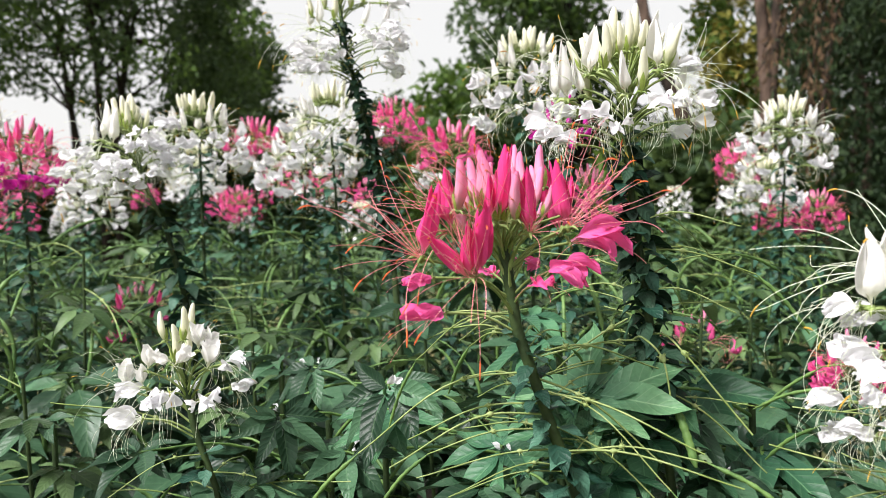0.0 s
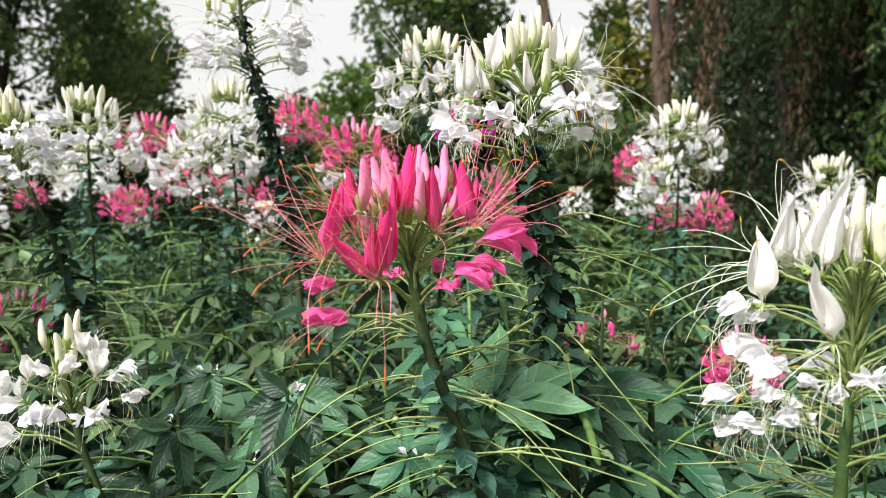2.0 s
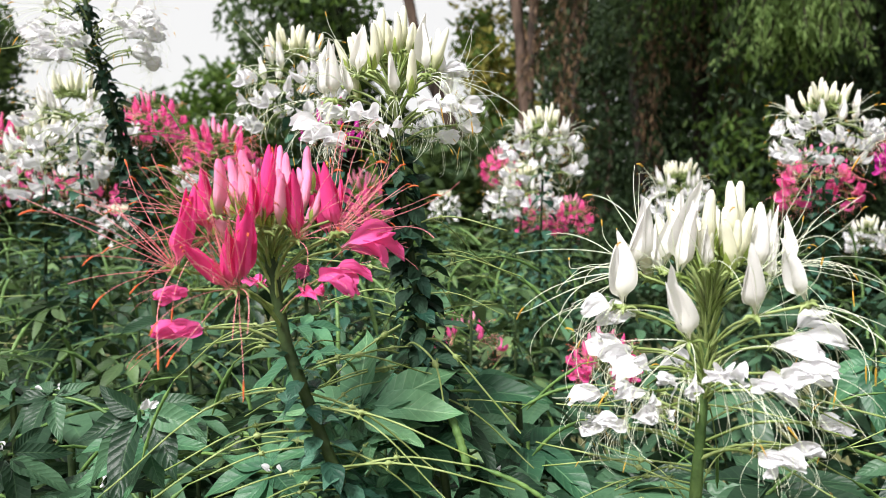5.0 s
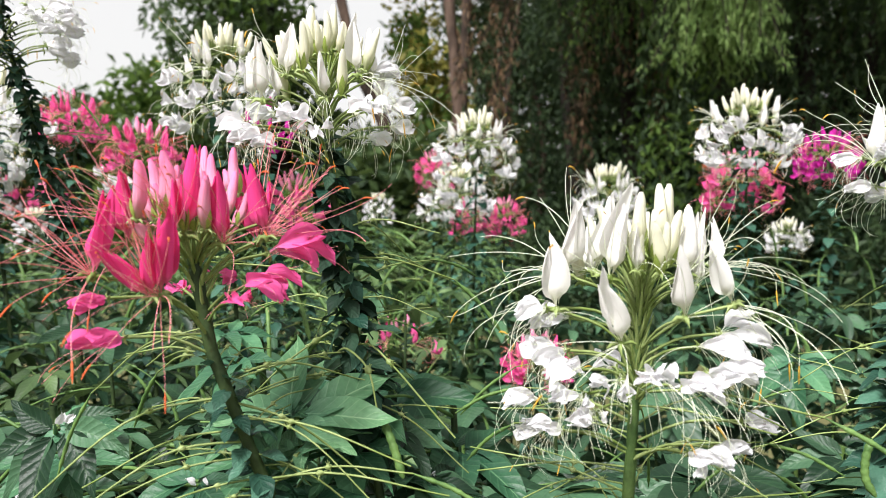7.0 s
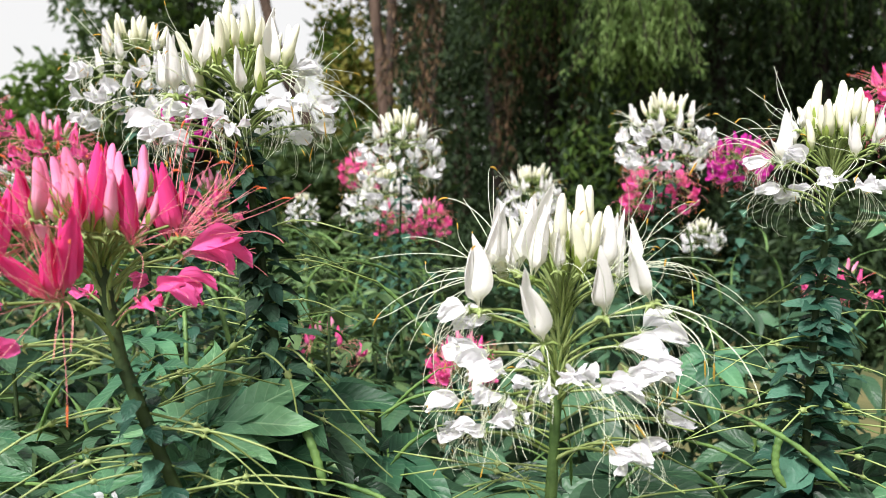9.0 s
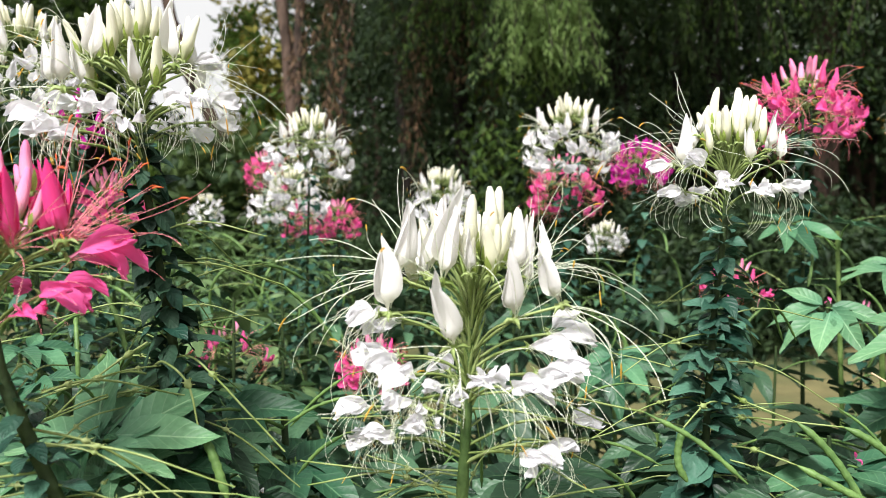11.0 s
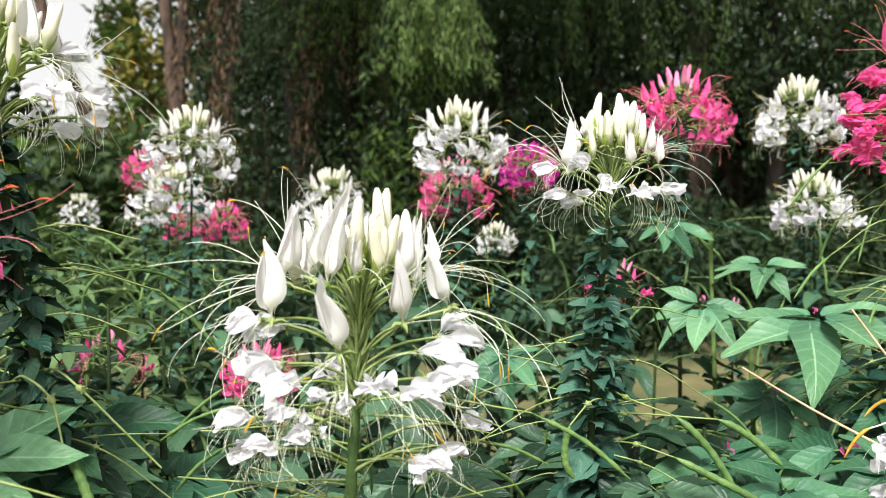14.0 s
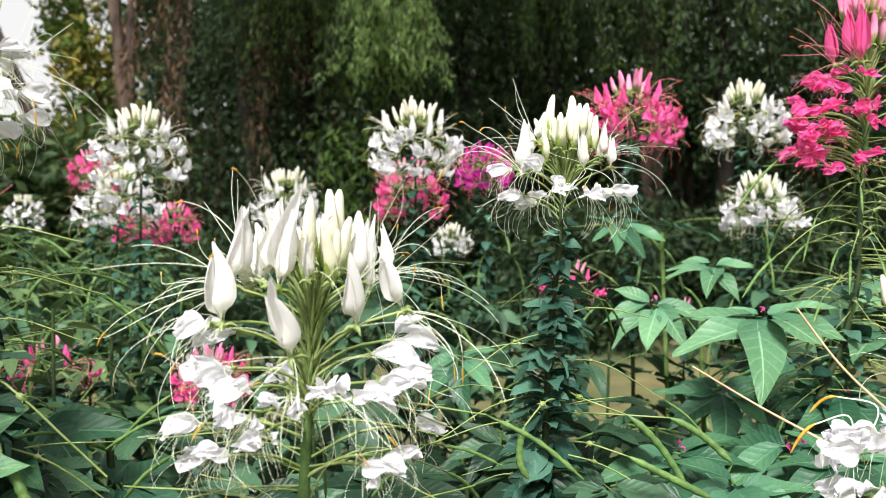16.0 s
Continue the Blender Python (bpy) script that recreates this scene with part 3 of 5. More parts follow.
def simple_flower(kind, i, colour):
    """Flower in one mesh: node at the origin, pointing outward along x, stalk running back to the stem."""
    key = (kind, i, colour)
    if key in SIMPLE:
        return SIMPLE[key]
    rng = np.random.RandomState(90 + i)
    young, old, bud, red = COLOURS[colour]
    g = Geo()
    g.tube(pedicel((-1.3, 0, -0.35 if kind != "wilt" else 0.1), (0, 0, 0), 0.12, 5), 0.035, 4, 0)
    calyx(g, np.zeros(3), (0.1, 0, 1), 0.75, 0)
    if kind == "bud":
        g.join(SPIN[i % 4], place((0, 0, 0), (0.15, 0, 1), rng.uniform(0, 6)))
        g.mi[-1] = np.full(len(g.mi[-1]), 1)
        g.join(SEPALS[i % 3], place((0, 0, 0), (0.15, 0, 1)))
        mats = [STALK, bud]
    else:
        n0 = len(g.mi)
        for k in range(4):
            if kind == "closed":
                sp = k * 1.571 + rng.uniform(-0.2, 0.2)
                w = np.array([0.25, 0, 1]) + -0.03 * np.array([-math.sin(sp), math.cos(sp), 0])
                g.join(CLOSED[rng.randint(8)], place((0, 0, 0), w, sp, rng.uniform(0.9, 1.08)))
            else:
                w = np.array([0.8 + rng.uniform(-0.3, 0.3), (k - 1.5) * 0.55, rng.uniform(-0.2, 0.6)])
                g.join(WILT[rng.randint(10)], place((0, 0, 0), w, rng.uniform(-0.7, 0.7) + 1.571 * (k % 2), rng.uniform(0.8, 1.1)))
        for j in range(n0, len(g.mi)):
            g.mi[j] = np.full(len(g.mi[j]), 1)
        n0 = len(g.mi)
        g.join(stamen_geo(rng, 1.5, 5, 0.8, 0.9 if kind == "closed" else 2.0, 0.014, 0.08))
        for j in range(n0, len(g.mi)):
            g.mi[j] = g.mi[j] + 2
        mats = [STALK, young if kind == "closed" else old, FIL_P if red else FIL_W, ANTHER_R if red else ANTHER]
    SIMPLE[key] = g.mesh("flower", mats)
    return SIMPLE[key]


def simple_head(plant, top, colour, rng, size=1.0, buds=13, closed=8, wilts=16, depth=0.1, mixed_old=""):
    top = np.asarray(top, float)

    def put(name, kind, a, r, z, s, c, lean=0.0):
        m = Matrix.Translation(top + (r * math.cos(a), r * math.sin(a), z)) @ Matrix.Rotation(a, 4, "Z") @ Matrix.Rotation(lean, 4, "Y")
        part(name, simple_flower(kind, rng.randint(5), c), plant, m @ Matrix.Diagonal((s, s, s, 1)))

    for i in range(buds):
        f = (i + 0.5) / buds
        put("bud", "bud", i * 2.4, size * 0.025 * math.sqrt(f), size * (0.034 - 0.008 * f) + rng.uniform(-0.004, 0.004), size * rng.uniform(0.024, 0.034), colour, 0.3 * f)
    for i in range(closed):
        put("flower", "closed", i * 6.283 / closed + rng.uniform(-0.3, 0.3), size * rng.uniform(0.03, 0.042), size * rng.uniform(0.0, 0.018), size * rng.uniform(0.03, 0.036), colour)
    for i in range(wilts):
        f = (i + 0.5) / wilts
        r = size * (0.033 + 0.02 * math.sin(0.5 + f * 2.2) + rng.uniform(-0.008, 0.008))
        put("flower", "wilt", i * 2.4 + rng.uniform(-0.3, 0.3), r, size * (0.004 - depth * f), size * rng.uniform(0.021, 0.028), mixed_old if mixed_old and f > 0.5 else colour, rng.uniform(-0.2, 0.5))


# ---- ground ----
def ground():
    n = 60
    r = np.r_[0, np.geomspace(0.4, 900, n)]
    a = np.linspace(0, 2 * np.pi, 49)[:-1]
    pts = np.stack([r[:, None] * np.cos(a), r[:, None] * np.sin(a), 0.02 * np.sin(r[:, None] * 1.7 + 3 * a) * np.ones_like(a) * (r[:, None] < 40)], -1)
    g = Geo()
    g.grid(pts, 0, True)
    tagged(new("ground", g.mesh("ground", [GRASS])), "worn lawn with dry patches behind the flower bed", "ground", kind="structure")


ground()


def flower_bed():
    """Dark soil added under the plants to deepen the gaps, a low uneven mound."""
    a = np.linspace(0, 2 * np.pi, 73)[:-1]
    edge = 2.1 + 0.12 * np.sin(5 * a) + 0.08 * np.sin(11 * a + 1)
    f = np.array([0.0, 0.3, 0.6, 0.85, 0.95, 1.0])
    h = np.array([0.075, 0.075, 0.07, 0.065, 0.05, -0.03])
    pts = np.stack([-0.9 + 1.25 * f[:, None] * edge * np.cos(a), 1.5 + f[:, None] * edge * np.sin(a), h[:, None] + 0.012 * np.sin(9 * a) * (f[:, None] < 1) * f[:, None]], -1)
    g = Geo()
    g.grid(pts, 0, True)
    tagged(new("flower_bed", g.mesh("flower_bed", [SOIL])), "dark soil of the flower bed", "flower bed", kind="structure")


flower_bed()


# ---- trees ----
def leaf_cloud(centres, spread, count, size, rng, up=0.3, flat=1.0, slim=0.45):
    """count leaf blades scattered round each centre."""
    c = np.repeat(np.asarray(centres, float), count, axis=0)
    sp = np.repeat(np.broadcast_to(np.asarray(spread, float), (len(centres),)), count)
    d = rng.normal(size=c.shape)
    d /= np.linalg.norm(d, axis=1)[:, None]
    p = c + d * (sp * rng.uniform(0.1, 1.0, len(c)) ** 0.45)[:, None] * np.array([1, 1, flat])
    w = rng.normal(size=p.shape) + np.array([0, 0, -up])
    w /= np.linalg.norm(w, axis=1)[:, None]
    s = np.cross(w, rng.normal(size=p.shape))
    s /= np.linalg.norm(s, axis=1)[:, None]
    L = size * rng.uniform(0.6, 1.35, len(p))[:, None]
    nrm = np.cross(w, s)
    q = np.stack([p, p + w * L * 0.5 + s * L * slim * 0.5 + nrm * L * 0.08, p + w * L, p + w * L * 0.5 - s * L * slim * 0.5 + nrm * L * 0.08], 1)
    n = len(p)
    g = Geo()
    g.add(q.reshape(-1, 3), np.arange(4 * n).reshape(n, 4), np.tile([(0, 0.5), (0.5, 1), (1, 0.5), (0.5, 0)], (n, 1)), 0)
    return g


def limbs(g, start, ends, r, rng):
    for e in ends:
        e = np.asarray(e, float)
        mid = (start + e) / 2 + rng.normal(size=3) * 0.08 * np.linalg.norm(e - start) + np.array([0, 0, 0.1 * np.linalg.norm(e - start)])
        g.tube(smooth_path([start, mid, e], 9), np.linspace(r, r * 0.2, 9), 6)


def tree(x, y, paths, r, clumps, label, mats, leaf, per, spread, seed, up=0.3, flat=0.8, slim=0.45, bark=None):
    """paths: trunk lines from the root up; clumps: crown centres, near which the limbs end."""
    rng = np.random.RandomState(seed)
    e = tagged(new("tree"), label, "tree", "trees behind the flower bed")
    e.matrix_basis = pose(x, y, 0)
    clumps = np.asarray(clumps, float)
    for k, path in enumerate(paths):
        g = Geo()
        p = smooth_path(path, 18)
        kn = 1 + 0.12 * np.sin(np.arange(18) * 1.9 + seed) + 0.06 * rng.normal(size=18)
        g.tube(p, np.linspace(r, r * 0.45, 18) * kn * (0.8 if k else 1), 12)
        order = np.argsort(np.linalg.norm(clumps - p[-1], axis=1))
        limbs(g, p[-1], [c for c in clumps[order[: 12]] if c[2] > p[-1][2] - 1.2], r * 0.4, rng)
        limbs(g, p[-5], [c for c in clumps[order[4: 14: 2]] if c[2] > p[-5][2] + 0.3], r * 0.3, rng)
        part("trunk", g.mesh("trunk", [bark or BARK]), e)
    for i, m in enumerate(mats):
        c = clumps[i:: len(mats)]
        if len(c):
            part("crown", leaf_cloud(c, spread * rng.uniform(0.6, 1.3, len(c)), per, leaf, rng, up, flat, slim).mesh("crown", [m], False), e)
    return e


def polar(az, d, z):
    """A place by its bearing from the path (degrees to the right of straight on), distance and height."""
    return np.array([d * math.sin(radians(az)), d * math.cos(radians(az)), z])


def clump_field(n, az, d, z, seed, keep=lambda a, dd, zz: True):
    rng = np.random.RandomState(seed)
    out = []
    while len(out) < n:
        a, dd, zz = rng.uniform(*az), rng.uniform(*d), rng.uniform(*z)
        if keep(a, dd, zz):
            out.append(polar(a, dd, zz))
    return np.array(out)


def tree_at(az, d, lines, r, clumps, *args, **kw):
    base = polar(az, d, 0)
    return tree(base[0], base[1], [[polar(a, dd, z) - base for a, dd, z in ln] for ln in lines], r, clumps - base, *args, **kw)


# airy tree with several thin trunks, sky showing through its crown
tree_at(-47, 11.5, [[(-48.6, 11.5, 0), (-48.4, 11.4, 1.6), (-49.2, 11.6, 3.4)], [(-45.8, 11.5, 0), (-46.2, 11.4, 2), (-45.0, 11.5, 3.6)], [(-47.0, 11.6, 0), (-47, 11.5, 2.2), (-47.3, 11.4, 4)]], 0.08,
        clump_field(330, (-68, -36.5), (10.0, 13), (2.2, 6.2), 3, lambda a, d, z: (z > 2.75 or a > -42 or a < -56) and (not (-51 < a < -43 and z < 3.9) or (a * 7 + z * 11) % 2 < 0.75)),
        "airy tree with several thin trunks and sky between its leaves", [TREE_DARK, TREE_DARK, TREE_LIGHT], 0.1, 142, 0.48, 31, bark=BARK_DARK)
# dense dark round tree at the edge of the open sky
tree_at(-38, 13.5, [[(-38, 13.5, 0), (-38, 13.5, 2), (-38.4, 13.4, 3.2)]], 0.2,
        clump_field(70, (-41, -33.6), (12.6, 14.4), (1.2, 5.4), 5, lambda a, d, z: z < 4.9 - 0.16 * max(0, a + 38.5) ** 2),
        "dense dark round tree beside the open sky", [TREE_DARK], 0.15, 220, 0.6, 32, bark=BARK_DARK)
# low bushes under the open sky
for k, (az, d, h) in enumerate([(-33, 12.5, 2.1), (-29.5, 13, 2.2), (-26, 12, 3.0), (-22.5, 11, 3.3), (-19, 10.5, 2.5), (-15.5, 11, 2.4), (-56, 14, 2.4), (-50, 13.5, 2.1), (-44.5, 13, 3.1), (-40.5, 12.5, 3.1), (-36, 13, 2.9), (-4.5, 7.4, 1.75), (-8.2, 7.8, 1.7), (-0.8, 7.8, 1.7), (-9.5, 11, 3.0), (-6.5, 12, 2.3)]):
    rng = np.random.RandomState(60 + k)
    c = np.array([polar(az + rng.uniform(-3, 3), d + rng.uniform(-0.5, 0.5), h * rng.uniform(0.12, 0.9)) for _ in range(26)])
    base = polar(az, d, 0)
    e = tagged(new("bush"), "leafy green bush at the far side of the lawn" if k % 2 else "dark green bush under the trees", "bush", "bushes at the lawn's edge")
    e.matrix_basis = pose(base[0], base[1], 0)
    for q in c[:7]:
        g = Geo()
        limbs(g, np.zeros(3), [q - base], 0.05, rng)
        part("branch", g.mesh("branch", [BARK]), e)
    part("foliage", leaf_cloud(c - base, 0.42, 150, 0.17, rng).mesh("foliage", [TREE_LIGHT if k in (3, 4, 12) else TREE_DARK], False), e)
# spreading tree with drooping boughs
tree_at(-13, 11, [[(-13, 11, 0), (-13.2, 11, 2.5), (-14, 10.8, 4.6)]], 0.2,
        clump_field(64, (-22, -12.5), (9.6, 12), (2.2, 6.2), 8, lambda a, d, z: (z > 2.9 or a < -15) and (a > -19.6 or z < 2.9)),
        "spreading tree with drooping dark boughs", [TREE_DARK, TREE_DARK, TREE_LIGHT], 0.14, 210, 0.5, 33, 0.9, bark=BARK_DARK)
# leaning trunk
tree_at(-4.0, 8.5, [[(-4.0, 8.5, 0), (-4.2, 8.5, 1.4), (-5.2, 8.5, 2.0), (-7.4, 8.5, 2.8), (-8.7, 8.5, 3.7), (-9, 8.5, 5)]], 0.1,
        clump_field(7, (-14, -8), (8.2, 9.8), (5.4, 6.6), 9), "leaning brown tree trunk among the boughs", [TREE_DARK], 0.16, 120, 0.5, 34)
# forked trunk with yellowing leaves at its side
tree_at(0.1, 8.9, [[(0.1, 8.9, 0), (0.0, 8.9, 1.6), (-0.05, 8.9, 2.6), (-0.45, 8.9, 3.4), (-0.8, 8.9, 5)], [(0.2, 8.9, 0), (0.3, 8.92, 1.7), (0.35, 8.9, 2.6), (0.75, 8.9, 3.4), (1.2, 8.9, 5)]], 0.105,
        np.r_[clump_field(9, (-3.6, -0.6), (9.2, 10), (2.3, 3.3), 11), clump_field(9, (-3, 4), (9.2, 10.5), (4.6, 6.5), 12)], "forked tree trunk with yellowing leaves beside it", [TREE_YELLOW, TREE_YELLOW, TREE_LIGHT], 0.13, 110, 0.34, 35)
# thin yellowing tree beside it
tree_at(-2.6, 10.2, [[(-2.6, 10.2, 0), (-2.5, 10.2, 1.8), (-2.8, 10.2, 3.4)]], 0.05,
        clump_field(24, (-5.2, -0.4), (9.8, 10.8), (2.0, 4.2), 15), "thin tree with yellowing leaves", [TREE_YELLOW, TREE_YELLOW, TREE_LIGHT], 0.11, 70, 0.34, 37)
# dim trunks in the dark wood
for k, (az, d, r) in enumerate([(8.4, 8.6, 0.09), (12.8, 7.9, 0.07), (28.5, 8.4, 0.07)]):
    tree_at(az, d, [[(az, d, 0), (az + 0.6 * math.sin(2 * k), d, 1.6), (az - 0.5, d + 0.1, 2.6), (az + 1.2 * math.cos(k), d, 5)]], r,
            clump_field(8, (az - 3, az + 3), (d, d + 1), (4.4, 5.6), 90 + k), "dim brown trunk in the dark wood", [TREE_DARK], 0.12, 80, 0.4, 38 + k, bark=BARK_DARK)
# pale trunk in the dark wood
tree_at(37.6, 8.8, [[(37.6, 8.8, 0), (37.4, 8.8, 2), (37.3, 8.8, 4), (37, 8.8, 6)]], 0.17,
        clump_field(20, (32, 42), (8.5, 10), (4.6, 6.5), 13), "straight pale trunk in the dark wood", [TREE_DARK], 0.16, 150, 0.6, 36)


def hanging(az, d, z0, z1, n, seed, mat, leaf=0.09, sway=0.12):
    """Strands of small leaves hanging from a bough."""
    rng = np.random.RandomState(seed)
    g = Geo()
    lines = []
    for i in range(n):
        top = polar(rng.uniform(*az), rng.uniform(*d), rng.uniform(z1 - 0.4, z1))
        L = top[2] - rng.uniform(z0, z0 + (z1 - z0) * 0.4)
        t = np.linspace(0, 1, 7)
        w = rng.normal(size=2) * sway * L
        k = rng.uniform(0, 6)
        p = top + np.stack([w[0] * t**2 + 0.05 * np.sin(5 * t + k), w[1] * t**2, -L * t], -1)
        lines.append(p)
        g.tube(p, 0.006, 3, 0)
    pts = np.concatenate([smooth_path(p, 26) for p in lines])
    h = leaf_cloud(pts, 0.06 if leaf < 0.07 else 0.1, 8 if leaf < 0.07 else 6, leaf, rng, 2.6, 1.0, 0.22)
    for k in range(len(h.mi)):
        h.mi[k] = h.mi[k] + 1
    g.join(h)
    return g.mesh("hanging_bough", [BARK_DARK, mat], False)


def weeping(az, d, height, width, seed, label, z0, n, light, main):
    rng = np.random.RandomState(seed)
    base = polar(az, d, 0)
    e = tagged(new("weeping_tree"), label, "tree", "trees of the dark wood")
    e.matrix_basis = Matrix.Identity(4)
    g = Geo()
    p = smooth_path([base, base + (0.1, 0, height * 0.4), base + (-0.1, 0.1, height)], 14)
    g.tube(p, np.linspace(0.1, 0.05, 14), 10)
    limbs(g, p[-3], [polar(az + rng.uniform(-width, width), d + rng.uniform(-1.2, 0.6), height + rng.uniform(-0.6, 0.6)) for _ in range(9)], 0.06, rng)
    part("trunk", g.mesh("trunk", [BARK_DARK]), e)
    part("hanging_bough", hanging((az - width, az + width), (d - 1.0, d + 0.4), z0 + 0.3, height, min(n, 26), seed + 1, TREE_DARK), e)
    part("hanging_bough", hanging((az - width * 0.7, az + width * 0.7), (d - 1.6, d - 1.0), z0 + (0.05 if n > 100 else 0.3), height, n if n > 100 else n // 3, seed + 2, WILLOW if n > 100 else light, 0.045), e)
    # unseen high leaves over the lawn's edge, added to shade the wood
    near = 3.8 if az < 12 else 4.3 if az < 36 else 6.0
    c = clump_field(3 if n >= 60 else 26 if az < 11 else 6 if az < 25 else 10, (az - 5 - width * 1.3, az - 3 + width * 1.2), (near, 7.0 if az < 12 else d + 1), (4.7, 6.6), seed + 4)
    part("crown", leaf_cloud(c, 0.75, 110, 0.2, rng).mesh("crown", [TREE_DARK], False), e)
    c = clump_field(30, (az - width, az + width), (d - 1.2, d + 1), (1.2, height + 1), seed + 3)
    part("crown", leaf_cloud(c[8:], 0.5, 250, 0.075, rng, 1.2, 1.3, 0.33).mesh("crown", [main], False), e)
    part("crown", leaf_cloud(c[:8], 0.4, 150, 0.085, rng, 1.2, 1.3, 0.33).mesh("crown", [light], False), e)


# main crowns take the leaf colour darkened for the wood's shade
for k, (az, d, h, w, z0, n) in enumerate([(9.5, 9.4, 4.8, 4.0, 2.2, 14), (18.6, 6.6, 3.4, 3.0, 1.98, 120), (11.8, 7.4, 4.2, 4.2, 1.95, 60), (23.5, 7.4, 4.4, 3.0, 2.3, 50), (30, 7.8, 4.6, 5, 2.0, 30), (42, 8, 4.8, 6, 1.9, 26), (53, 7.6, 4.8, 6, 1.9, 26)]):
    weeping(az, d, h, w, 200 + 10 * k, "dark weeping tree with hanging green boughs", z0, n, TREE_LIGHT if k in (1, 2, 4, 5, 6) else TREE_DARK, LEAF_SHADED)
# undergrowth closing the wood
for k, az in enumerate(range(4, 64, 6)):
    rng = np.random.RandomState(400 + k)
    c = np.array([polar(az + rng.uniform(-4, 4), rng.uniform(8.8, 11.5), rng.uniform(0.1, 5.0)) for _ in range(55)])
    base = polar(az, 9.5, 0)
    e = tagged(new("thicket"), "dark leafy thicket under the trees", "bush", "thickets of the dark wood")
    e.matrix_basis = pose(base[0], base[1], 0)
    for q in c[:10]:
        g = Geo()
        limbs(g, np.zeros(3), [q - base], 0.05, rng)
        part("branch", g.mesh("branch", [BARK]), e)
    # most thicket leaves carry the shade in their colour
    part("foliage", leaf_cloud(c[18:] - base, 0.6, 300, 0.088, rng, 1.0, 1.0, 0.36).mesh("foliage", [LEAF_SHADED], False), e)
    part("foliage", leaf_cloud(c[:18] - base, 0.5, 300, 0.08, rng, 1.2, 1.2, 0.32).mesh("foliage", [TREE_LIGHT if k > 5 and k % 2 else BROWNISH if k % 3 == 0 else TREE_DARK], False), e)
    if k in (0, 1, 2):
        dead = hanging((az - 3.0, az + 1.5), (6.4, 7.2), 1.3, 4.0, 5, 430 + k, DEAD_LEAF, 0.085)
        part("dead_bough", dead, e, Matrix.Translation(-Vector(base)), "brown hanging bough of dead leaves")
# low shrubs along the wood's edge, leaves coloured dark for the shade there
for k, az in enumerate(range(6, 66, 4)):
    rng = np.random.RandomState(460 + k)
    d = 6.7 + 0.5 * math.sin(k * 1.7)
    c = np.array([polar(az + rng.uniform(-2.6, 2.6), d + rng.uniform(-0.3, 0.5), rng.uniform(0.08, 1.05)) for _ in range(26)])
    base = polar(az, d, 0)
    e = tagged(new("shrub"), "low green shrub at the wood's edge, coloured as shaded", "bush", "shrubs at the wood's edge")
    e.matrix_basis = pose(base[0], base[1], 0)
    for q in c[:6]:
        g = Geo()
        limbs(g, np.zeros(3), [q - base], 0.03, rng)
        part("branch", g.mesh("branch", [BARK_DARK]), e)
    part("foliage", leaf_cloud(c - base, 0.3, 150, 0.1, rng, 0.6, 1.0, 0.38).mesh("foliage", [LEAF_SHADED], False), e)
# far woods behind everything
rng = np.random.RandomState(77)
c = np.array([polar(rng.uniform(-75, 75), rng.uniform(15, 19), rng.uniform(0.1, 2.0)) for _ in range(420)] + [polar(rng.uniform(0, 75), rng.uniform(12, 15), rng.uniform(0.2, 9)) for _ in range(330)])
tagged(new("far_woods", leaf_cloud(c, 0.95, 60, 0.42, rng).mesh("far_woods", [TREE_DARK], False)), "distant dark woods beyond the lawn", "woods", kind="stuff")


# ---- plan of the nearest plants, in centimetres from the foot of each ----
PINK_NEAR = dict(x=-0.135, y=0.391, facing=19.0, colour='pink', top=(0.0, 0.0, 113.1),
    stem=[(0.0, 0.0, 113.1), (0.4, -0.1, 109.6), (1.6, -0.3, 105.5), (3.5, -0.4, 100.3), (4.5, -0.5, 97.1)],
    buds=[(-1.7, 1.0, 115.3, -0.2, 2.3), (-1.2, -1.5, 115.0, 0.0, 2.7), (-2.4, -2.1, 115.0, 0.1, 2.3), (0.6, 2.2, 116.2, 0.2, 2.2), (1.4, 1.7, 115.9, -0.2, 2.1), (2.4, 1.3, 116.2, -0.1, 2.1), (-0.7, 2.1, 115.2, 0.1, 2.2), (0.1, -0.9, 115.0, -0.1, 1.5), (-2.0, 2.5, 115.3, -0.2, 1.7), (1.9, 3.3, 115.9, -0.1, 1.5)],
    closed=[(-4.3, -1.8, 113.0, 0.7, 3.1), (-2.9, -1.1, 114.4, -0.2, 2.7), (-0.3, -1.4, 114.8, 0.5, 3.5), (1.4, -2.4, 114.2, -0.2, 2.6), (3.5, -0.7, 114.5, -0.5, 3.0), (-1.3, -4.2, 112.1, 0.4, 2.9), (-1.7, -4.4, 112.0, 0.0, 2.4), (-2.1, -4.2, 111.9, -1.4, 1.8), (-0.7, -3.0, 114.8, 0.1, 2.0), (3.2, 1.8, 114.2, -0.7, 3.1)],
    wilts=[(-4.5, -2.4, 111.2, 1.5), (-4.1, -2.0, 109.2, 1.9), (5.0, -0.7, 112.8, 2.6), (3.5, -2.4, 111.3, 2.4), (2.1, -3.0, 110.8, 1.3), (1.5, 3.1, 111.8, 0.9), (-0.7, 3.9, 110.9, 0.6)])
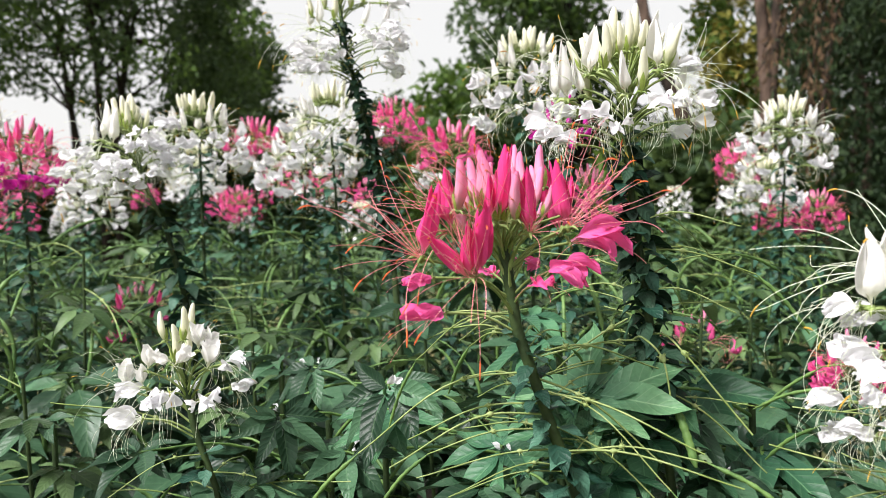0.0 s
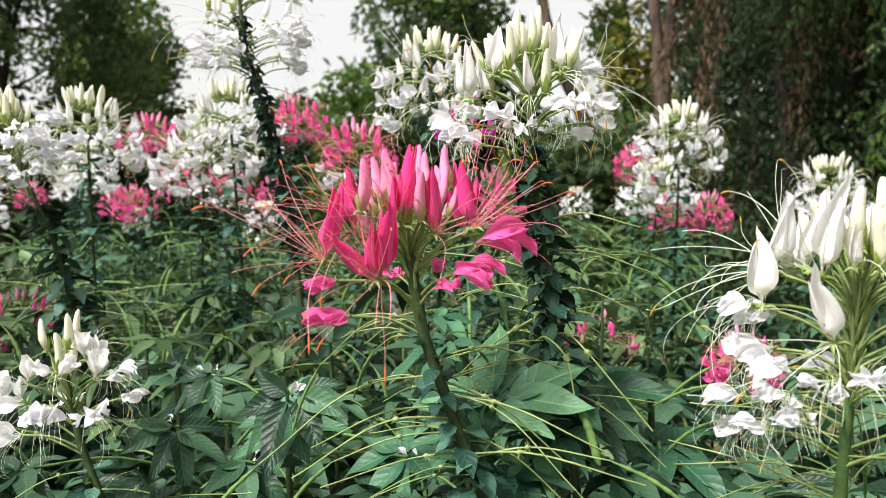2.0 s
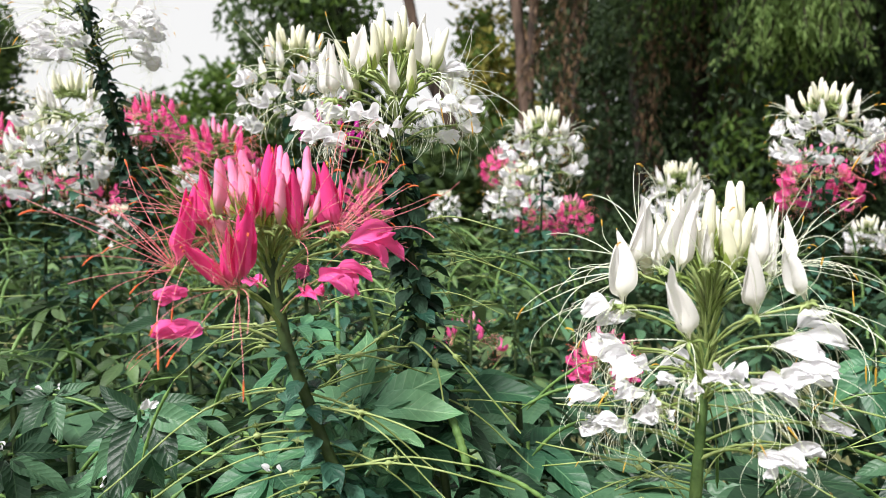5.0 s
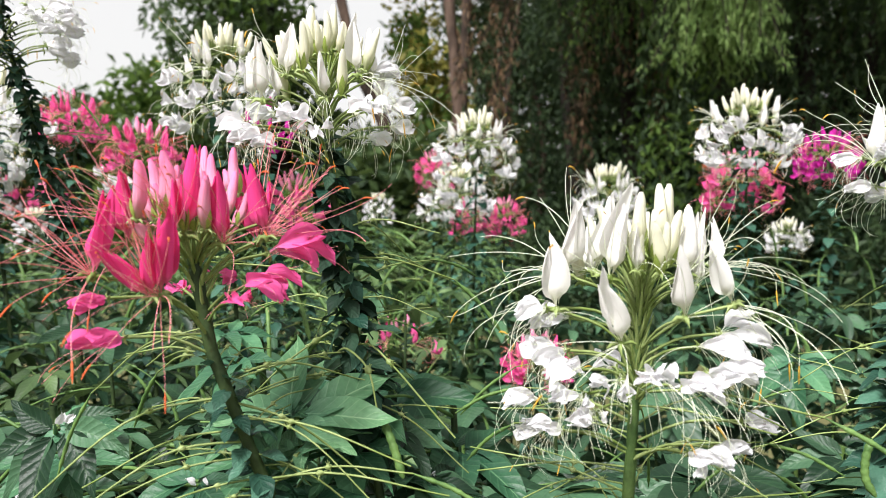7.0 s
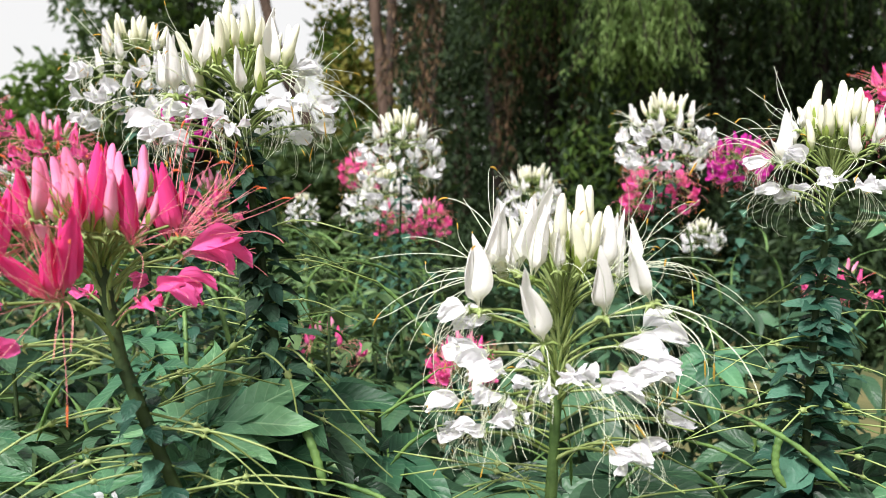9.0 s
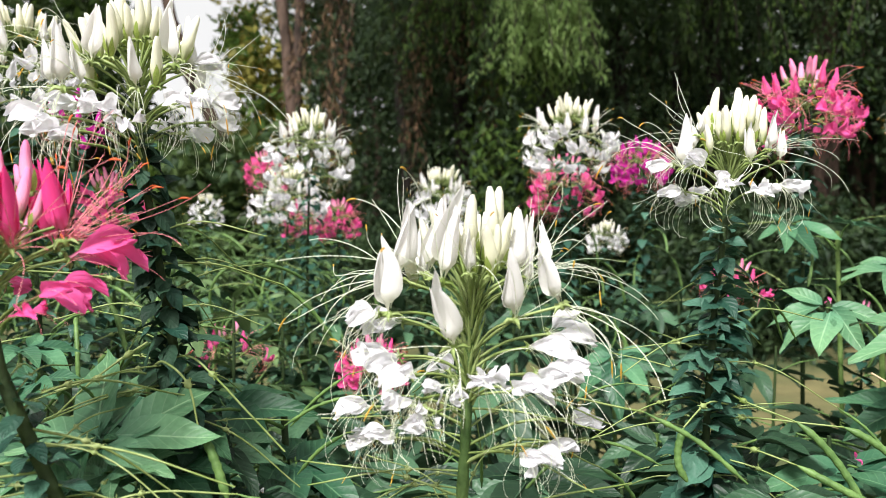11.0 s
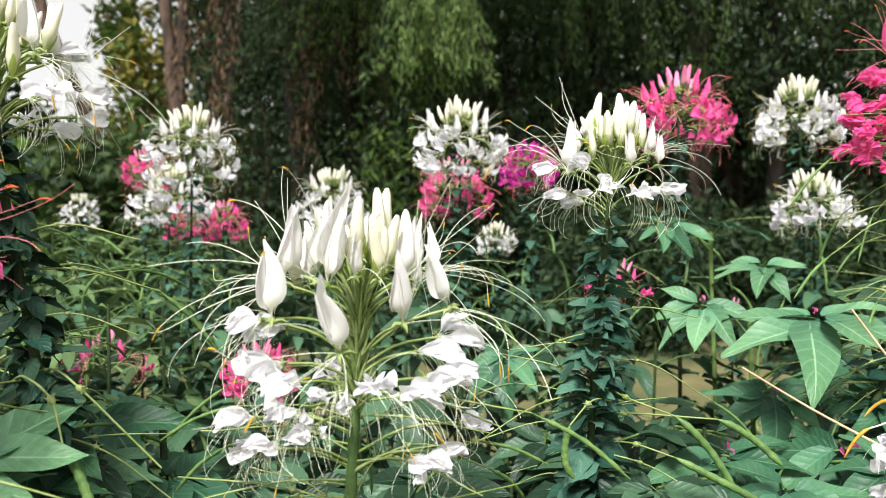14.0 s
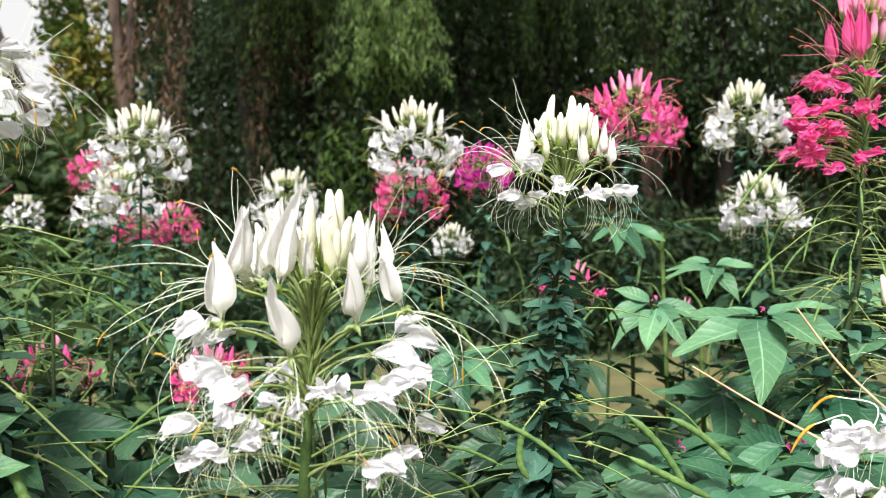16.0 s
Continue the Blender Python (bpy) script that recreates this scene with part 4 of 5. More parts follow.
WHITE_NEAR = dict(x=0.094, y=0.408, facing=-13.0, colour='white', top=(0.0, 0.0, 109.4),
    stem=[(0.0, 0.1, 110.7), (-0.1, -0.1, 108.2), (-0.4, -0.3, 104.7), (-0.7, -0.6, 100.2), (-0.9, -0.8, 97.5)],
    buds=[(-0.0, -0.9, 112.7, 0.1, 2.6), (1.0, 0.4, 112.9, 0.0, 2.8), (1.5, 1.5, 112.9, 0.1, 2.8), (1.0, -2.7, 111.8, -0.3, 2.1), (-0.8, 1.0, 112.5, -0.1, 1.6), (0.4, 2.3, 112.5, 0.1, 1.9), (1.8, 1.5, 112.2, 0.3, 1.9), (-0.1, -1.9, 112.2, -0.2, 1.4), (2.3, 2.7, 112.5, 0.3, 2.2)],
    closed=[(-4.2, -1.8, 110.4, -0.2, 3.0), (-3.7, -1.1, 112.2, 0.7, 3.1), (-2.2, -0.3, 112.3, 0.8, 3.3), (-1.3, -2.7, 112.2, 0.9, 3.4), (2.3, -0.4, 112.1, 0.3, 3.0), (3.1, 1.8, 112.4, 0.3, 2.5), (4.0, 1.5, 112.1, -0.2, 2.2), (-1.0, -4.8, 109.2, -0.6, 2.8), (2.0, -3.6, 110.3, -0.2, 2.8), (4.3, -1.1, 110.6, -1.1, 2.7), (-3.0, 2.1, 111.6, 0.4, 2.5)],
    wilts=[(-5.4, -2.1, 109.8, 1.5), (-4.5, -0.9, 109.1, 1.8), (-4.6, -2.6, 107.6, 2.1), (-3.6, -3.9, 106.9, 1.8), (-1.7, 3.1, 105.9, 1.8), (-5.9, -1.9, 105.0, 1.6), (-3.2, -4.9, 105.9, 1.8), (-2.4, -5.3, 105.3, 1.3), (-1.2, -5.5, 106.7, 1.8), (0.5, -5.6, 107.0, 3.1), (2.6, -4.2, 106.2, 2.2), (4.1, -2.4, 106.6, 2.5), (5.1, 0.5, 108.2, 2.4), (3.7, -1.4, 107.8, 1.9), (-5.7, -1.5, 103.3, 1.3), (-4.6, -2.3, 103.5, 1.0), (5.7, -0.1, 103.9, 1.4), (2.8, -3.8, 103.0, 1.8), (4.0, -2.5, 103.1, 0.9)])
WHITE_TALL = dict(x=-0.082, y=0.494, facing=9.4, colour='white', top=(0.0, 0.0, 121.6),
    stem=[(-0.1, 0.1, 123.3), (-0.0, -0.0, 121.2), (0.0, -0.2, 117.5), (0.8, -0.3, 111.6), (1.6, -0.4, 104.9), (2.7, -0.6, 96.3), (3.0, -0.7, 93.0)],
    buds=[(-2.7, 0.5, 124.3, -0.2, 1.8), (-1.4, -2.3, 123.7, 0.0, 2.3), (-0.9, -0.1, 124.6, 0.1, 2.9), (0.3, 1.3, 124.7, 0.1, 2.7), (0.9, -0.7, 124.3, 0.2, 2.2), (2.5, 1.8, 124.8, 0.3, 2.1), (-0.4, 3.2, 125.1, 0.1, 2.4), (1.6, 3.6, 124.9, 0.2, 2.2), (-2.1, 2.7, 124.8, -0.3, 1.9)],
    closed=[(-3.8, -2.4, 122.5, -0.1, 3.6), (-2.3, -2.0, 123.9, 0.4, 2.9), (-0.1, -4.1, 122.2, -0.3, 2.4), (1.9, -2.0, 124.0, 0.0, 3.3), (-4.5, -1.0, 122.6, -0.3, 2.4), (-3.5, 1.3, 123.7, 0.0, 2.3), (2.8, -0.2, 123.9, -0.1, 2.2)],
    wilts=[(-5.5, -2.4, 120.3, 2.2), (-4.6, -3.8, 119.5, 2.2), (-3.7, -4.1, 118.8, 1.6), (-1.7, -5.6, 120.1, 1.9), (-0.8, -6.0, 119.5, 1.8), (1.9, -3.7, 121.0, 2.3), (3.0, -2.4, 121.1, 1.9), (4.6, 0.1, 121.7, 1.8), (3.6, -0.0, 123.7, 2.8), (4.7, 1.1, 120.5, 1.6), (3.0, 3.7, 120.0, 1.9), (-4.1, 1.0, 121.4, 1.9), (1.2, 4.4, 120.7, 1.5)])
WHITE_LEAFY = dict(x=0.308, y=0.516, facing=-30.8, colour='white', top=(0.0, 0.0, 116.7),
    stem=[(0.0, 0.1, 118.4), (0.0, 0.0, 116.7), (-0.4, -0.3, 113.0), (-1.1, -0.6, 107.2), (-1.5, -1.0, 100.5), (-1.9, -1.4, 93.9), (-2.0, -1.6, 90.6)],
    buds=[(-1.1, 0.0, 120.4, 0.3, 2.5), (0.3, 1.2, 120.0, 0.2, 2.9), (1.5, 0.4, 119.9, 0.2, 2.2), (-0.4, -1.9, 119.4, 0.0, 1.9), (0.7, -0.8, 119.4, -0.1, 2.2), (2.2, 2.5, 119.5, 0.2, 2.2), (-1.2, 2.0, 120.0, -0.1, 1.9)],
    closed=[(-3.0, -1.9, 118.2, 0.2, 3.8), (-2.0, -0.1, 120.4, 0.6, 2.3), (1.2, -3.3, 118.2, -0.1, 2.5), (2.6, -0.5, 119.2, 0.3, 2.5), (3.3, 0.6, 118.4, 0.2, 2.4), (-3.0, -1.4, 118.3, -0.8, 1.2)],
    wilts=[(-4.7, -0.7, 117.8, 1.8), (-2.3, -3.3, 117.8, 2.7), (-0.2, -5.1, 116.2, 2.9), (1.9, -3.8, 115.8, 1.6), (4.0, -0.4, 116.2, 1.9), (-3.9, -0.6, 115.9, 1.7), (-2.8, 0.5, 115.3, 1.7), (-1.6, 1.7, 115.8, 1.3)])
WHITE_LOW = dict(x=-0.364, y=0.386, facing=43.3, colour='white', top=(0.0, 0.0, 104.1),
    stem=[(-0.1, 0.1, 105.1), (-0.0, -0.0, 103.5), (0.6, -0.4, 100.4), (1.9, -1.1, 96.2), (2.3, -1.4, 92.7)],
    buds=[(-0.5, -0.8, 105.2, -0.1, 2.2), (0.3, -0.0, 105.4, 0.0, 1.7), (-0.0, 2.2, 104.6, -0.1, 1.7)],
    closed=[(-2.2, -0.2, 104.9, 0.3, 1.7), (-3.7, 1.3, 103.5, 0.0, 2.0), (-2.6, -0.1, 103.8, -0.2, 1.5), (1.0, -0.3, 106.1, 0.0, 2.0), (1.5, -3.2, 105.3, 0.2, 2.1), (-0.5, -2.9, 105.5, 1.0, 1.2), (-0.8, -2.3, 105.6, -1.0, 0.5), (1.7, 0.5, 105.6, 0.5, 1.8)],
    wilts=[(3.1, -2.2, 104.8, 1.6), (3.7, -1.4, 103.1, 1.1), (-1.3, -3.8, 103.4, 2.4), (1.3, -4.3, 102.9, 1.9), (-3.7, -0.4, 101.3, 2.6), (-3.3, 1.2, 103.0, 2.1), (0.2, 3.0, 102.5, 1.5)])
PINK_SIDE = dict(x=0.643, y=0.536, facing=-50.2, colour='rose', top=(0.0, 0.0, 128.0),
    stem=[(-0.2, 0.0, 130.6), (0.0, -0.0, 127.5), (-0.2, -0.5, 120.8), (-0.6, -1.2, 113.0), (-1.0, -1.8, 104.7), (-3.7, -3.7, 97.5), (-5.7, -5.2, 88.7), (-6.8, -6.1, 84.1)],
    buds=[(0.2, -1.0, 129.4, 0.2, 2.5), (1.0, 0.6, 129.6, 0.1, 3.0), (1.6, 2.0, 129.5, 0.3, 2.9), (-0.1, 2.3, 129.7, -0.1, 2.4)],
    closed=[(-2.7, -2.6, 128.2, -0.5, 3.3), (-1.3, -2.4, 128.7, -0.3, 3.7), (-0.6, -3.7, 128.2, -0.1, 4.0), (2.1, 1.1, 128.5, 0.4, 3.1), (3.0, 1.6, 128.0, 0.4, 3.1)],
    wilts=[(-4.3, -2.4, 126.0, 3.9), (-4.3, -3.7, 123.3, 3.2), (-2.4, -5.0, 122.3, 3.2), (-4.8, -1.8, 121.2, 3.1), (-5.2, -3.3, 118.8, 2.7), (-3.3, -4.6, 118.2, 2.7), (-1.1, -5.6, 120.0, 2.2), (0.8, -4.2, 125.3, 2.2), (-2.0, -3.6, 124.2, 3.7), (-0.3, -5.0, 121.8, 2.6), (-3.0, 1.7, 126.0, 2.9), (-3.5, -5.7, 120.1, 3.1), (3.0, 1.3, 123.3, 3.1), (-5.5, -2.0, 125.2, 3.1), (-3.6, -4.5, 121.9, 3.1), (-1.6, -1.0, 126.0, 2.6), (-2.9, -5.2, 123.8, 3.1), (-4.2, -5.0, 119.4, 2.9), (-2.5, -0.6, 120.9, 3.1), (-1.5, -4.7, 118.6, 2.3), (-5.0, -4.1, 122.6, 3.1), (0.2, -3.6, 123.5, 2.6)])
WHITE_SPIRE = dict(x=-0.448, y=0.760, facing=30.5, colour='white', top=(0.0, 0.0, 137.0),
    stem=[(-0.5, 0.2, 139.6), (-0.2, -0.0, 135.7), (0.6, -0.3, 131.8), (1.9, -0.8, 126.6), (3.4, -1.3, 119.3), (4.7, -1.8, 112.1), (5.2, -2.2, 105.6)],
    buds=[(-2.1, 1.4, 139.0, -0.3, 2.3), (-0.5, 0.2, 139.0, 0.1, 2.6), (0.8, -0.0, 138.6, 0.4, 2.3), (-3.6, -0.5, 137.5, -0.4, 1.9), (2.2, 0.8, 139.2, 0.7, 2.0), (-1.1, -1.9, 136.9, 0.0, 2.5)],
    closed=[(-3.9, 0.5, 136.8, -0.4, 2.6), (-2.7, -1.7, 136.6, -0.3, 3.2), (4.7, -0.6, 136.9, 0.7, 2.0), (2.3, -2.4, 136.5, 0.7, 2.2)],
    wilts=[(-4.2, 0.3, 132.9, 3.9), (-2.9, -2.0, 130.5, 3.9), (-5.3, 0.5, 133.9, 3.3), (-2.2, -2.9, 133.8, 3.9), (-4.5, 2.5, 135.6, 3.3), (-1.2, -4.1, 132.0, 2.6), (4.8, -1.7, 135.7, 3.3), (5.9, -0.8, 135.6, 2.9), (6.9, -0.0, 134.2, 2.6), (2.9, -3.6, 134.0, 2.9), (5.5, 1.4, 138.8, 2.6), (4.0, 0.3, 132.6, 2.3), (-3.7, 3.3, 132.5, 3.9), (-1.9, 4.3, 136.7, 3.3), (5.2, -0.9, 131.7, 2.0), (-5.1, -0.6, 131.7, 2.9)])
WHITE_BACK = dict(x=-0.653, y=0.632, facing=45.9, colour='white', top=(0.0, 0.0, 122.6),
    stem=[(0.3, -0.0, 123.9), (0.4, -0.2, 121.6), (2.2, -1.2, 117.1), (3.8, -2.1, 112.7), (4.8, -2.8, 107.6), (5.8, -3.5, 102.6), (6.1, -4.0, 96.3)],
    buds=[(-1.3, 0.7, 124.9, -0.1, 2.9), (-0.6, 1.5, 125.2, 0.0, 3.0), (0.3, 0.0, 125.3, 0.1, 2.9), (-0.2, -2.0, 124.5, 0.0, 2.5), (0.8, 0.9, 124.9, 0.3, 2.2)],
    closed=[(-2.5, 0.0, 124.1, 0.4, 3.6), (-3.6, 1.6, 123.6, 0.1, 2.2), (-1.6, -1.5, 123.6, 0.4, 3.4)],
    wilts=[(2.4, -3.1, 124.0, 4.4), (4.2, -2.8, 123.9, 3.8), (5.1, -2.1, 122.6, 3.2), (1.5, -5.0, 122.8, 4.4), (-1.6, -2.6, 122.1, 3.8), (-3.6, 0.4, 122.2, 3.2), (-5.2, 2.1, 120.8, 3.2), (-2.8, -2.2, 119.9, 3.8), (-0.8, -4.1, 120.2, 4.1), (0.5, -5.7, 121.5, 3.8), (-4.6, 0.7, 118.8, 3.2), (-1.5, -3.9, 118.4, 3.8), (0.2, -4.6, 118.6, 3.2), (2.6, -4.4, 121.6, 3.8), (3.4, -3.7, 120.8, 3.2), (-5.8, 2.3, 119.3, 2.8), (-2.9, -1.2, 118.1, 2.8), (4.8, 0.0, 120.4, 2.8), (1.9, 2.4, 120.5, 3.2)])
WHITE_CORNER = dict(x=0.414, y=0.314, facing=-52.8, colour='white', top=(0.0, 0.0, 104.4),
    stem=[(-0.0, 0.1, 106.9), (0.0, -0.0, 103.8), (-0.1, -0.3, 99.8), (-0.2, -0.6, 96.3)],
    buds=[(0.2, 0.3, 106.6, 0.0, 2.2), (0.7, 0.5, 106.3, 0.1, 2.1)],
    closed=[(-0.4, -0.2, 105.7, -0.2, 2.5), (1.3, 0.9, 105.6, 0.0, 2.2)],
    wilts=[(-3.4, -3.3, 102.2, 3.1), (-3.9, -4.8, 101.6, 2.2), (-2.5, -3.9, 101.9, 2.8), (-4.2, -2.8, 99.2, 2.8), (-3.0, -0.7, 101.8, 1.9), (-1.4, -4.3, 103.5, 2.5), (-0.6, -5.2, 101.5, 2.5), (-2.4, -5.2, 100.0, 2.2), (1.6, 0.8, 101.9, 2.5)])

# ---- plan of the other plants: head's place, colour, size, colour of its older flowers ----
PLANTS_A = [
    (-0.718, 0.824, 1.261, 'white', 0.95, ''),
    (-0.275, 0.905, 1.312, 'white', 1.0, ''),
    (0.031, 1.306, 1.260, 'white', 1.0, ''),
    (-0.006, 1.516, 1.180, 'white', 1.05, ''),
    (0.410, 1.109, 1.255, 'white', 1.0, ''),
    (0.331, 1.708, 1.183, 'white', 1.1, ''),
    (0.640, 1.353, 1.234, 'magenta', 0.8, ''),
    (0.453, 1.255, 1.189, 'rose', 0.85, ''),
    (0.654, 0.910, 1.277, 'rose', 1.0, ''),
    (0.991, 1.044, 1.299, 'white', 1.05, ''),
    (0.968, 0.991, 1.149, 'white', 0.9, ''),
    (0.093, 0.952, 0.963, 'rose', 0.62, ''),
    (-0.083, 1.025, 0.973, 'rose', 0.45, ''),
    (-0.900, 0.690, 1.231, 'rose', 0.85, 'magenta'),
    (-0.584, 1.155, 1.305, 'rose', 0.72, ''),
    (-0.435, 1.052, 1.239, 'rose', 0.82, 'white'),
]
PLANTS_B = [
    (-0.983, 1.311, 1.299, 'rose', 0.95, 'white'),
    (-0.667, 1.007, 1.234, 'white', 1.1, ''),
    (-0.578, 0.939, 1.279, 'white', 1.0, ''),
    (-0.211, 0.980, 1.165, 'rose', 0.62, ''),
    (-1.080, 1.373, 1.177, 'rose', 0.65, ''),
    (-0.852, 1.362, 1.208, 'rose', 0.75, 'white'),
    (-0.208, 1.961, 1.167, 'white', 0.62, ''),
    (0.091, 1.612, 1.138, 'rose', 0.65, ''),
    (0.674, 1.595, 1.086, 'white', 0.62, ''),
    (-0.205, 0.823, 1.238, 'magenta', 0.35, ''),
    (-0.052, 1.721, 1.248, 'rose', 0.7, ''),
    (0.879, 1.072, 0.964, 'rose', 0.3, ''),
    (-0.833, 0.816, 1.007, 'rose', 0.5, ''),
    (0.025, 1.732, 1.142, 'rose', 0.75, ''),
    (-1.062, 0.733, 1.281, 'white', 1.1, ''),
    (0.516, 0.846, 1.055, 'rose', 0.35, ''),
]
# ---- broad leaves: place, length, bearing, tilt ----
LEAVES_A = [
    (-0.225, 0.423, 1.034, 0.058, 240, 0.9),
    (-0.147, 0.422, 1.004, 0.054, 215, 0.5),
    (-0.176, 0.576, 1.063, 0.048, -40, 0.3),
    (-0.321, 0.435, 1.005, 0.051, 290, 0.8),
    (-0.092, 0.545, 1.029, 0.042, 262, 0.5),
    (-0.042, 0.521, 1.004, 0.048, 300, 0.4),
    (-0.407, 0.562, 1.018, 0.054, 180, 0.2),
    (-0.348, 0.523, 1.021, 0.051, 240, 0.6),
    (-0.242, 0.523, 1.005, 0.048, 250, 0.4),
    (-0.102, 0.473, 0.990, 0.041, 250, 0.2),
    (-0.024, 0.506, 0.974, 0.054, 300, 0.3),
    (-0.451, 0.432, 0.965, 0.054, 230, 0.3),
    (-0.310, 0.384, 0.972, 0.054, 0, 0.2),
    (-0.274, 0.454, 0.978, 0.054, 260, 0.5),
]
LEAVES_B = [
    (-0.564, 0.439, 0.980, 0.054, 200, 0.4),
    (-0.150, 0.398, 0.987, 0.054, 200, 0.2),
    (0.503, 0.668, 1.051, 0.075, 265, 0.55),
    (0.530, 0.548, 1.051, 0.108, 265, 0.3),
    (0.413, 0.526, 0.951, 0.09, 265, 0.3),
    (0.543, 0.615, 0.970, 0.085, 275, 0.5),
    (0.486, 0.475, 0.961, 0.085, 250, 0.6),
    (0.606, 0.535, 0.975, 0.08, 280, 0.5),
    (0.618, 0.585, 0.991, 0.08, 270, 0.5),
    (0.325, 0.486, 0.950, 0.08, 260, 0.4),
    (0.484, 0.422, 0.963, 0.08, 265, 0.5),
    (0.578, 0.825, 1.128, 0.07, 300, 0.5),
    (0.636, 0.801, 1.127, 0.06, 0, 0.4),
    (0.403, 0.616, 0.942, 0.07, 180, 0.3),
]
LEAVES_C = [
    (0.408, 0.452, 0.949, 0.09, 260, 0.4),
    (-0.071, 0.509, 1.026, 0.062, 262, 0.55),
    (-0.039, 0.505, 0.976, 0.06, 20, 0.4),
    (0.010, 0.553, 0.953, 0.08, 330, 0.4),
    (0.174, 0.549, 0.954, 0.085, 250, 0.3),
    (0.087, 0.601, 0.938, 0.08, 250, 0.5),
    (0.386, 0.895, 0.966, 0.08, 260, 0.8),
    (0.345, 0.694, 0.923, 0.08, 270, 0.5),
    (-0.257, 0.512, 1.014, 0.06, 200, 0.5),
    (-0.050, 0.568, 1.021, 0.09, 250, 0.5),
    (-0.006, 0.569, 0.974, 0.08, 320, 0.3),
    (0.700, 0.610, 1.068, 0.09, 262, 0.35),
    (0.669, 0.534, 1.028, 0.095, 258, 0.35),
    (0.610, 0.702, 1.085, 0.07, 262, 0.4),
]
LEAVES_D = [
    (-0.087, 0.503, 1.026, 0.062, 200, 0.3),
    (-0.119, 0.468, 1.031, 0.058, 235, 0.3),
    (-0.067, 0.478, 1.004, 0.055, 262, 0.3),
    (-0.153, 0.520, 1.051, 0.056, 210, 0.3),
    (-0.088, 0.446, 0.986, 0.055, 255, 0.3),
    (-0.120, 0.534, 1.016, 0.07, 200, 0.25),
    (-0.073, 0.532, 1.002, 0.066, 300, 0.3),
    (-0.135, 0.516, 0.996, 0.066, 235, 0.25),
    (-0.248, 0.467, 1.008, 0.06, 250, 0.5),
]
OTHERS = PLANTS_A + PLANTS_B
BROAD = LEAVES_A + LEAVES_B + LEAVES_C + LEAVES_D


# ---- the nearest plants ----
def cm(p):
    return np.array(p[:3], float) / 100


def near_plant(s, label, seed, bracts, bract_size, bract_span, pods, pod_span, leaves=5, leaf_size=0.08, r0=0.0055, broad=False, inner=20, inner_r=0.018, cap=0.0235, core_n=70, lf=1.08, r1=0.0022, ring=None, dup=1, dark=False, wf=1.15, tufts=1):
    rng = np.random.RandomState(seed)
    plant = plant_at(s["x"], s["y"], s["facing"], label)
    line = [cm(p) for p in s["stem"]][::-1]
    foot = line[0] + (line[0] - line[1]) * 0.3
    line = [np.array([foot[0], foot[1], 0.0]), np.array([foot[0], foot[1], 0.5])] + line
    p = stem_of(plant, line, r0, r1)
    zs = p[:, 2]

    def axis(z):
        return along(p, np.interp(z, zs, np.linspace(0, 1, len(p))))

    ztop = zs[-1]
    c = s["colour"]
    for kind, rows in (("bud", s["buds"]), ("closed", s["closed"])):
        for b in rows:
            node = cm(b)
            out = node - axis(min(node[2], ztop))
            way = np.array([b[3] / 100, 0.25 * out[1], b[4] / 100])
            L = np.linalg.norm(way) * (1.2 if kind == "bud" else lf)
            if kind == "closed":
                node = node - way / np.linalg.norm(way) * 0.17 * L
                L *= 1.16
            bloom(plant, axis(min(node[2] - 0.012 - 0.3 * np.linalg.norm(out), ztop)), node, way, L, kind, c, rng, True, out, broad)
    # ring of upright buds round the crown
    if ring:
        n, rad, z, size = ring
        for i in range(n):
            a = i * 6.283 / n + rng.uniform(-0.2, 0.2)
            r = rad * rng.uniform(0.75, 1.1)
            ax = axis(min(z, ztop))
            node = np.array([ax[0] + r * math.cos(a), ax[1] + r * math.sin(a), z + rng.uniform(-0.006, 0.006)])
            bloom(plant, axis(min(z - 0.02, ztop)), node, (0.22 * math.cos(a), 0.22 * math.sin(a), 1), size * rng.uniform(0.85, 1.1), "closed" if i % 3 == 0 else "bud", c, rng)
    # green spiky core of the flower head
    core = Geo()
    deep = 0.075 if core_n > 40 else 0.035
    zc = np.linspace(ztop - deep - 0.04, ztop + 0.006, 9)
    if core_n > 40:
        core.tube(np.array([axis(min(z, ztop)) + (0, 0, max(0, z - ztop)) for z in zc]), np.linspace(r1 * 1.5, r1 * 1.1, 9) * (1 + 0.08 * np.sin(np.arange(9) * 2.1)), 8, 1)
    for i in range(core_n):
        a = i * 2.4
        f = i / core_n
        z = ztop - deep * 0.85 * f
        b0 = axis(z)
        k = rng.uniform(0.018, 0.03) * (1.0 - 0.4 * f)
        d = np.array([math.cos(a), math.sin(a), 2.1 - 0.6 * f])
        d = d / np.linalg.norm(d)
        core.tube(np.array([b0, b0 + d * k * 0.35, b0 + d * k * 0.7 + (0, 0, k * 0.06), b0 + d * k + (0, 0, k * 0.18)]), [0.0011, 0.001, 0.0008, 0.0002], 4)
    part("raceme", core.mesh("raceme", [STALK, STEM_GREEN]), plant, None, "bright green spiky core of the flower head")
    # small buds packed in the middle of the crown
    for i in range(inner):
        a, r = i * 2.4, inner_r * math.sqrt((i + 0.5) / inner)
        t0 = axis(ztop)
        node = t0 + (r * math.cos(a), r * math.sin(a), 0.012 + 0.012 * rng.uniform() - 0.3 * r)
        bloom(plant, t0 - (0, 0, 0.008), node, (r * 14 * math.cos(a), r * 14 * math.sin(a), 1), rng.uniform(0.018, 0.03), "bud", c, rng)
